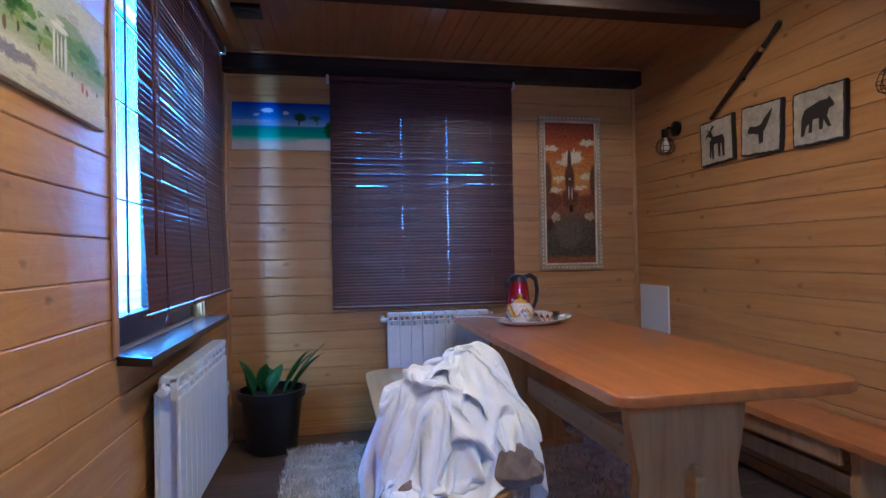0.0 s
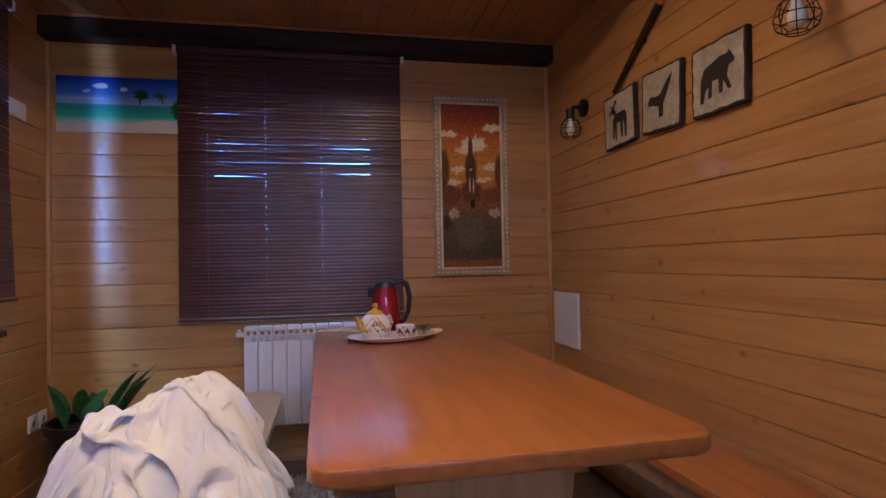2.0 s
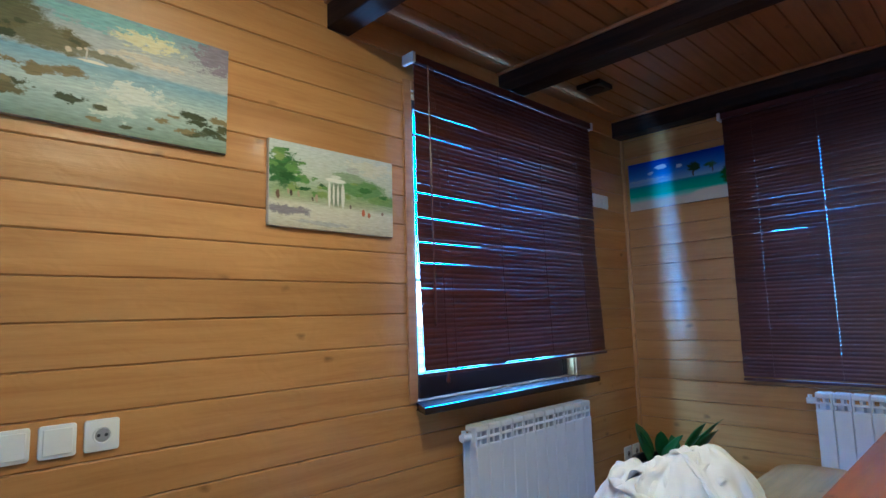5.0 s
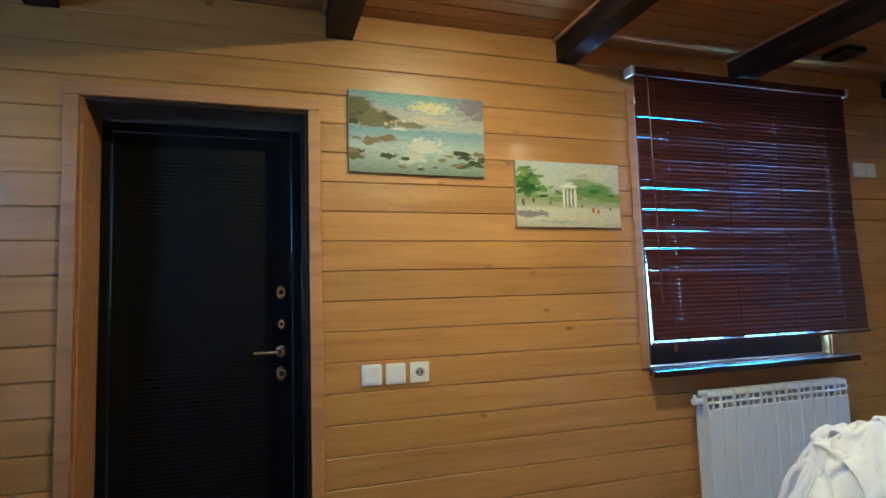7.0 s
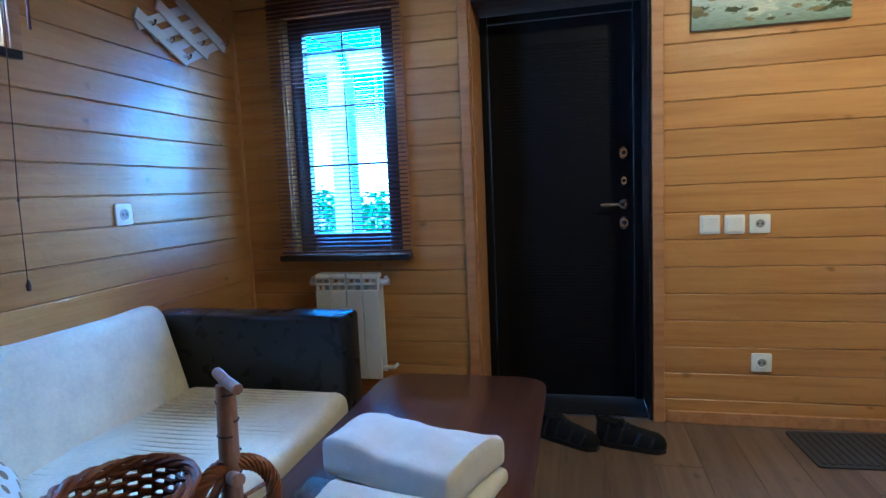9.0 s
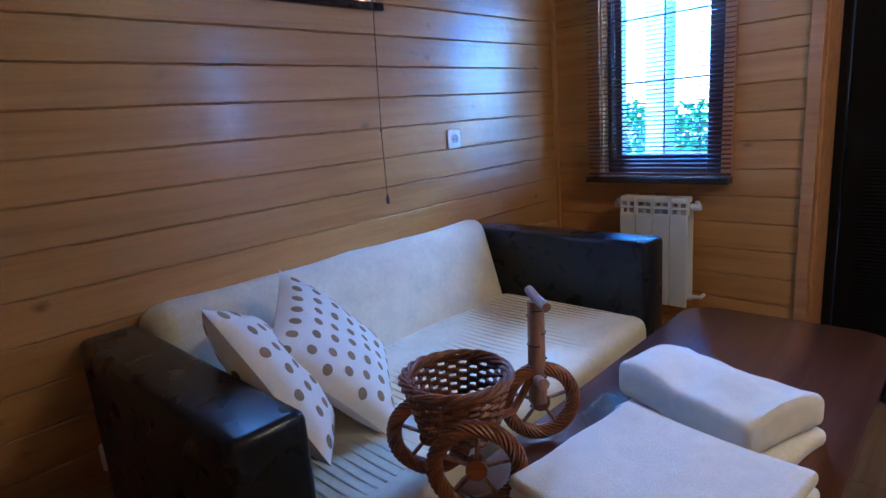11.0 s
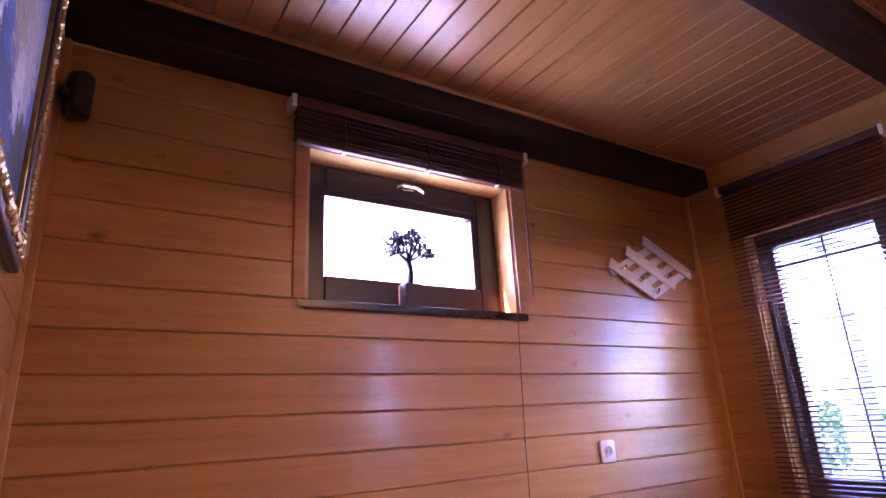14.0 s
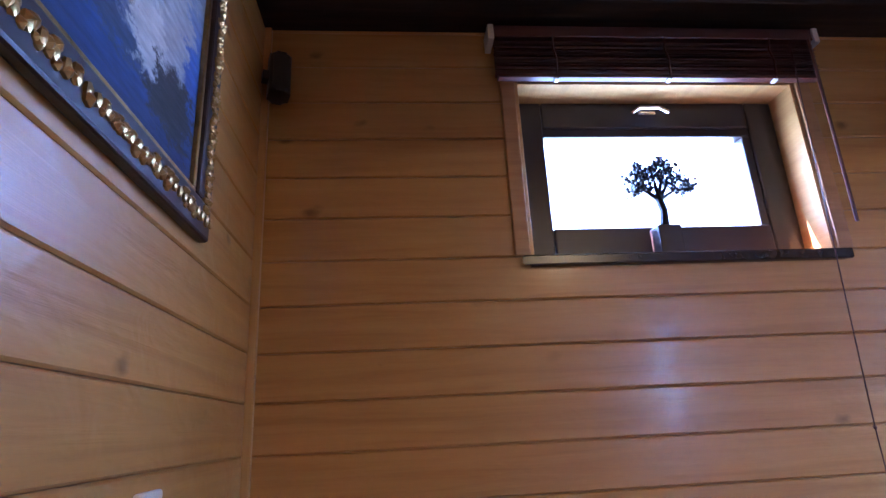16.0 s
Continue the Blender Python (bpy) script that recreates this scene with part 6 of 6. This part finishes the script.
# ---- shoes and mat ----
def shoe(m):
    s = thing("shoe", "black mesh trainer lying by the door", "shoe", m, group="shoes by the door")
    sole = [(0.0, -0.032), (0.06, -0.036), (0.14, -0.034), (0.21, -0.046), (0.26, -0.040), (0.287, -0.012), (0.285, 0.018), (0.25, 0.042), (0.20, 0.046), (0.12, 0.034), (0.05, 0.034), (0.0, 0.030), (-0.012, 0.0)]
    part("sole", slab(bmesh.new(), sole, 0.0, 0.026, bevel=0.006), BLACKPLASTIC, s)
    bm = bmesh.new()
    rows = []
    for x, w, h, zo in ((-0.008, 0.024, 0.085, 0.0), (0.03, 0.034, 0.095, 0.0), (0.075, 0.036, 0.088, 0.0), (0.11, 0.036, 0.092, 0.0), (0.16, 0.038, 0.075, 0.0), (0.21, 0.045, 0.064, 0.0), (0.255, 0.041, 0.056, 0.0), (0.278, 0.030, 0.038, 0.0), (0.288, 0.014, 0.016, 0.0)):
        rows.append([bm.verts.new((x, w * math.cos(a), 0.026 + h * max(0.0, math.sin(a)) ** 0.8)) for a in [math.pi * i / 10 for i in range(11)]])
    for a, b in zip(rows, rows[1:]):
        for i in range(10):
            bm.faces.new((a[i], a[i + 1], b[i + 1], b[i]))
    bm.faces.new(rows[0])
    bm.faces.new(rows[-1])
    part("upper", bm, SHOEBLACK, s, smooth=True)
    part("collar", tube(bmesh.new(), [(0.0, 0.0, 0.118), (0.03, 0.027, 0.118), (0.08, 0.026, 0.108), (0.105, 0.0, 0.118), (0.08, -0.026, 0.108), (0.03, -0.027, 0.118)], 0.007, 6, closed=True), SHOEBLACK, s, smooth=True)
    part("tongue", slab(bmesh.new(), [(0.085, -0.020), (0.150, -0.016), (0.150, 0.016), (0.085, 0.020)], 0.0, 0.008, bevel=0.003), SHOEBLACK, s, m=pose(0.02, 0, 0.165, 0, 32, 0))
    part("pull_loop", tube(bmesh.new(), [(-0.004, -0.008, 0.112), (-0.016, -0.007, 0.145), (-0.018, 0.0, 0.152), (-0.016, 0.007, 0.145), (-0.004, 0.008, 0.112)], 0.0035, 6), SHOEBLACK, s)
    for k, (x, h) in enumerate(((0.03, 0.075), (0.09, 0.07), (0.16, 0.055), (0.22, 0.042))):
        for sd in (-1, 1):
            part("overlay", tube(bmesh.new(), [(x, sd * 0.040, 0.028), (x + 0.012, sd * 0.041, 0.028 + h * 0.5), (x + 0.02, sd * 0.030, 0.028 + h)], [0.008, 0.006, 0.005], 6), BLACKPLASTIC, s)
    for i in range(5):
        x = 0.115 + i * 0.018
        part("lace", tube(bmesh.new(), [(x, -0.024, 0.105 - i * 0.009), (x + 0.004, 0.0, 0.118 - i * 0.009), (x, 0.024, 0.105 - i * 0.009)], 0.0028, 5), BLACKPLASTIC, s)


shoe(pose(0.25, 1.64, 0.0, 0, 0, 62))
shoe(pose(0.30, 1.90, 0.0, 0, 0, 78))
mat = thing("door_mat", "dark flat ribbed mat on the floor by the wall", "mat", pose(0.235, 2.98, 0.0005, 0, 0, 3))
part("backing", slab(bmesh.new(), rounded(-0.17, -0.24, 0.17, 0.24, 0.015, 3), 0.0, 0.007), MAT, mat)
for i in range(14):
    y = -0.21 + i * 0.0315
    part("rib", boxed(-0.15, y - 0.010, 0.0072, 0.15, y + 0.010, 0.0115, bevel=0.002), MAT, mat)

# ---- unseen ceiling lamps: one that lights the pictures, one added as fill ----
LENS = plain("lamp_lens", (1.0, 0.72, 0.38), emit=6.0)


def unseen_ceiling_light(x, y, target, power, spread):
    c = thing("unseen_ceiling_light", "small round ceiling spotlight between the beams, out of view", "ceiling light", pose(x, y, LZ), group="ceiling spotlights")
    part("ring", lathe(bmesh.new(), [(0.055, -0.001), (0.055, -0.02), (0.042, -0.024), (0.040, -0.012)], 24, caps=False), CHROME, c, smooth=True)
    part("lens", lathe(bmesh.new(), [(0.0001, -0.016), (0.0395, -0.016)], 24, caps=False), LENS, c)
    lamp("spot_light", (x, y, LZ - 0.03), target, power, 0.08, (1.0, 0.76, 0.27)).data.spread = radians(spread)


unseen_ceiling_light(1.25, 2.88, (0.95, 2.80, 1.0), 1.15, 180)
# fill lamp added with no known fixture, to warm the north and east walls
unseen_ceiling_light(1.95, 4.10, (1.95, 4.5, 1.0), 0.34, 180)

# ---- outside ----
ground = tagged(part("ground", boxed(-60, -60, -0.5, 60, 60, -0.21), PALEGROUND), "pale yard outside, lightened to bounce sunlight indoors", "ground", kind="structure")
post = thing("porch_frame", "pale painted porch post with beam and rafters outside", "porch", pose(-1.9, -0.17, -0.2))
part("shaft", boxed(-0.09, -0.09, 0.0, 0.09, 0.09, 2.419, bevel=0.01), FACADE, post)
part("base", boxed(-0.12, -0.12, 0.0, 0.12, 0.12, 0.25, bevel=0.01), FACADE, post)
part("cross_beam", boxed(-0.07, -3.2, 2.42, 0.07, 3.2, 2.60, bevel=0.01), FACADE, post)
for k in range(9):
    part("rafter", boxed(-0.35, -3.0 + k * 0.75, 2.602, 1.35, -2.95 + k * 0.75, 2.70), FACADE, post)
random.seed(77)
for bx, by, hh in ((-6.5, -1.6, 1.15), (-7.2, 0.2, 0.95), (-6.2, 1.4, 1.05), (-8.0, -3.4, 1.3), (-7.5, 3.5, 1.2), (-7.0, 5.5, 1.2)):
    bush = thing("bush", "leafy green garden bush outside", "bush", pose(bx, by, -0.2), group="garden bushes")
    part("trunk", tube(bmesh.new(), [(0, 0, 0), (0.05, 0.02, 0.4), (0.0, 0.05, 0.7)], [0.05, 0.04, 0.02], 6), DARKFRAME, bush)
    verts, faces = [], []
    for i in range(900):
        d = Vector((random.gauss(0, 1), random.gauss(0, 1), random.gauss(0, 1))).normalized() * random.uniform(0.4, 1.0)
        c = Vector((d.x * 0.8, d.y * 0.8, 0.25 + hh * 0.5 + d.z * hh * 0.55))
        u = Vector((random.gauss(0, 1), random.gauss(0, 1), random.gauss(0, 1))).normalized() * 0.07
        v = u.orthogonal().normalized() * 0.045
        k = len(verts)
        verts += [c - u, c + v, c + u, c - v]
        faces.append((k, k + 1, k + 2, k + 3))
    me = bpy.data.meshes.new("crown")
    me.from_pydata(verts, [], faces)
    me.materials.append(LEAF)
    crown = new("crown", me)
    crown.parent = bush

# ---- planks of walls and floor ----
PLANKS = {}


def plank_mesh(length, height, depth=0.013, cham=0.004, material=PINE):
    key = (round(length, 3), round(height, 3), material.name)
    if key not in PLANKS:
        bm = bmesh.new()
        g = 0.0008
        prof = [(g, -0.0015), (g, depth - cham), (g + cham, depth), (height - g - cham, depth), (height - g, depth - cham), (height - g, -0.0015)]
        a = [bm.verts.new((-length / 2, y, z)) for y, z in prof]
        b = [bm.verts.new((length / 2, y, z)) for y, z in prof]
        for i in range(5):
            bm.faces.new((a[i], a[i + 1], b[i + 1], b[i]))
        bm.faces.new(a)
        bm.faces.new(b[::-1])
        PLANKS[key] = mesh_of("plank", bm, material)
    return PLANKS[key]


def clad(parent, length, openings, seam, pitch, top=LZ - 0.001):
    """Covers a wall with planks, row by row, leaving its openings free."""
    def lay(x0, x1, z0, z1):
        if x1 - x0 > 0.01 and z1 - z0 > 0.012:
            ob = new("plank", plank_mesh(x1 - x0, z1 - z0))
            ob.parent = parent
            ob.matrix_basis = pose((x0 + x1) / 2, z0, 0)

    z = seam - pitch * math.ceil(seam / pitch)
    while z < top:
        lo, hi = max(z, 0.0), min(z + pitch, top)
        x = 0.006
        for o in sorted(openings):
            if o[2] < hi - 0.004 and o[3] > lo + 0.004:
                lay(x, o[0], lo, hi)
                lay(o[0], o[1], lo, min(hi, o[2]))
                lay(o[0], o[1], max(lo, o[3]), hi)
                x = o[1]
        lay(x, length - 0.006, lo, hi)
        z += pitch


clad(wall_west, LY, WEST, 2.053, 0.1290)
clad(wall_north, LX, NORTH, 1.932, 0.1235)
clad(wall_south, LX, [(LX - o[1], LX - o[0], *o[2:]) for o in SOUTH], 1.701, 0.1222)
clad(wall_east, LY, [], 1.704, 0.1222)

random.seed(6)
row = 0
y = 0.0
while y < LY - 0.01:
    w = min(0.192, LY - y)
    x = -random.uniform(0.0, 1.0)
    while x < LX:
        x1 = min(LX - 0.003, x + 1.28)
        x0 = max(0.003, x)
        if x1 - x0 > 0.02:
            me = plank_mesh(round(x1 - x0 - 0.001, 2), w, 0.0, 0.0012, LAMINATE)
            ob = new("floor_plank", me)
            ob.parent = floor
            ob.matrix_basis = pose((x0 + x1) / 2, y, 0)
        x += 1.28
    y += w
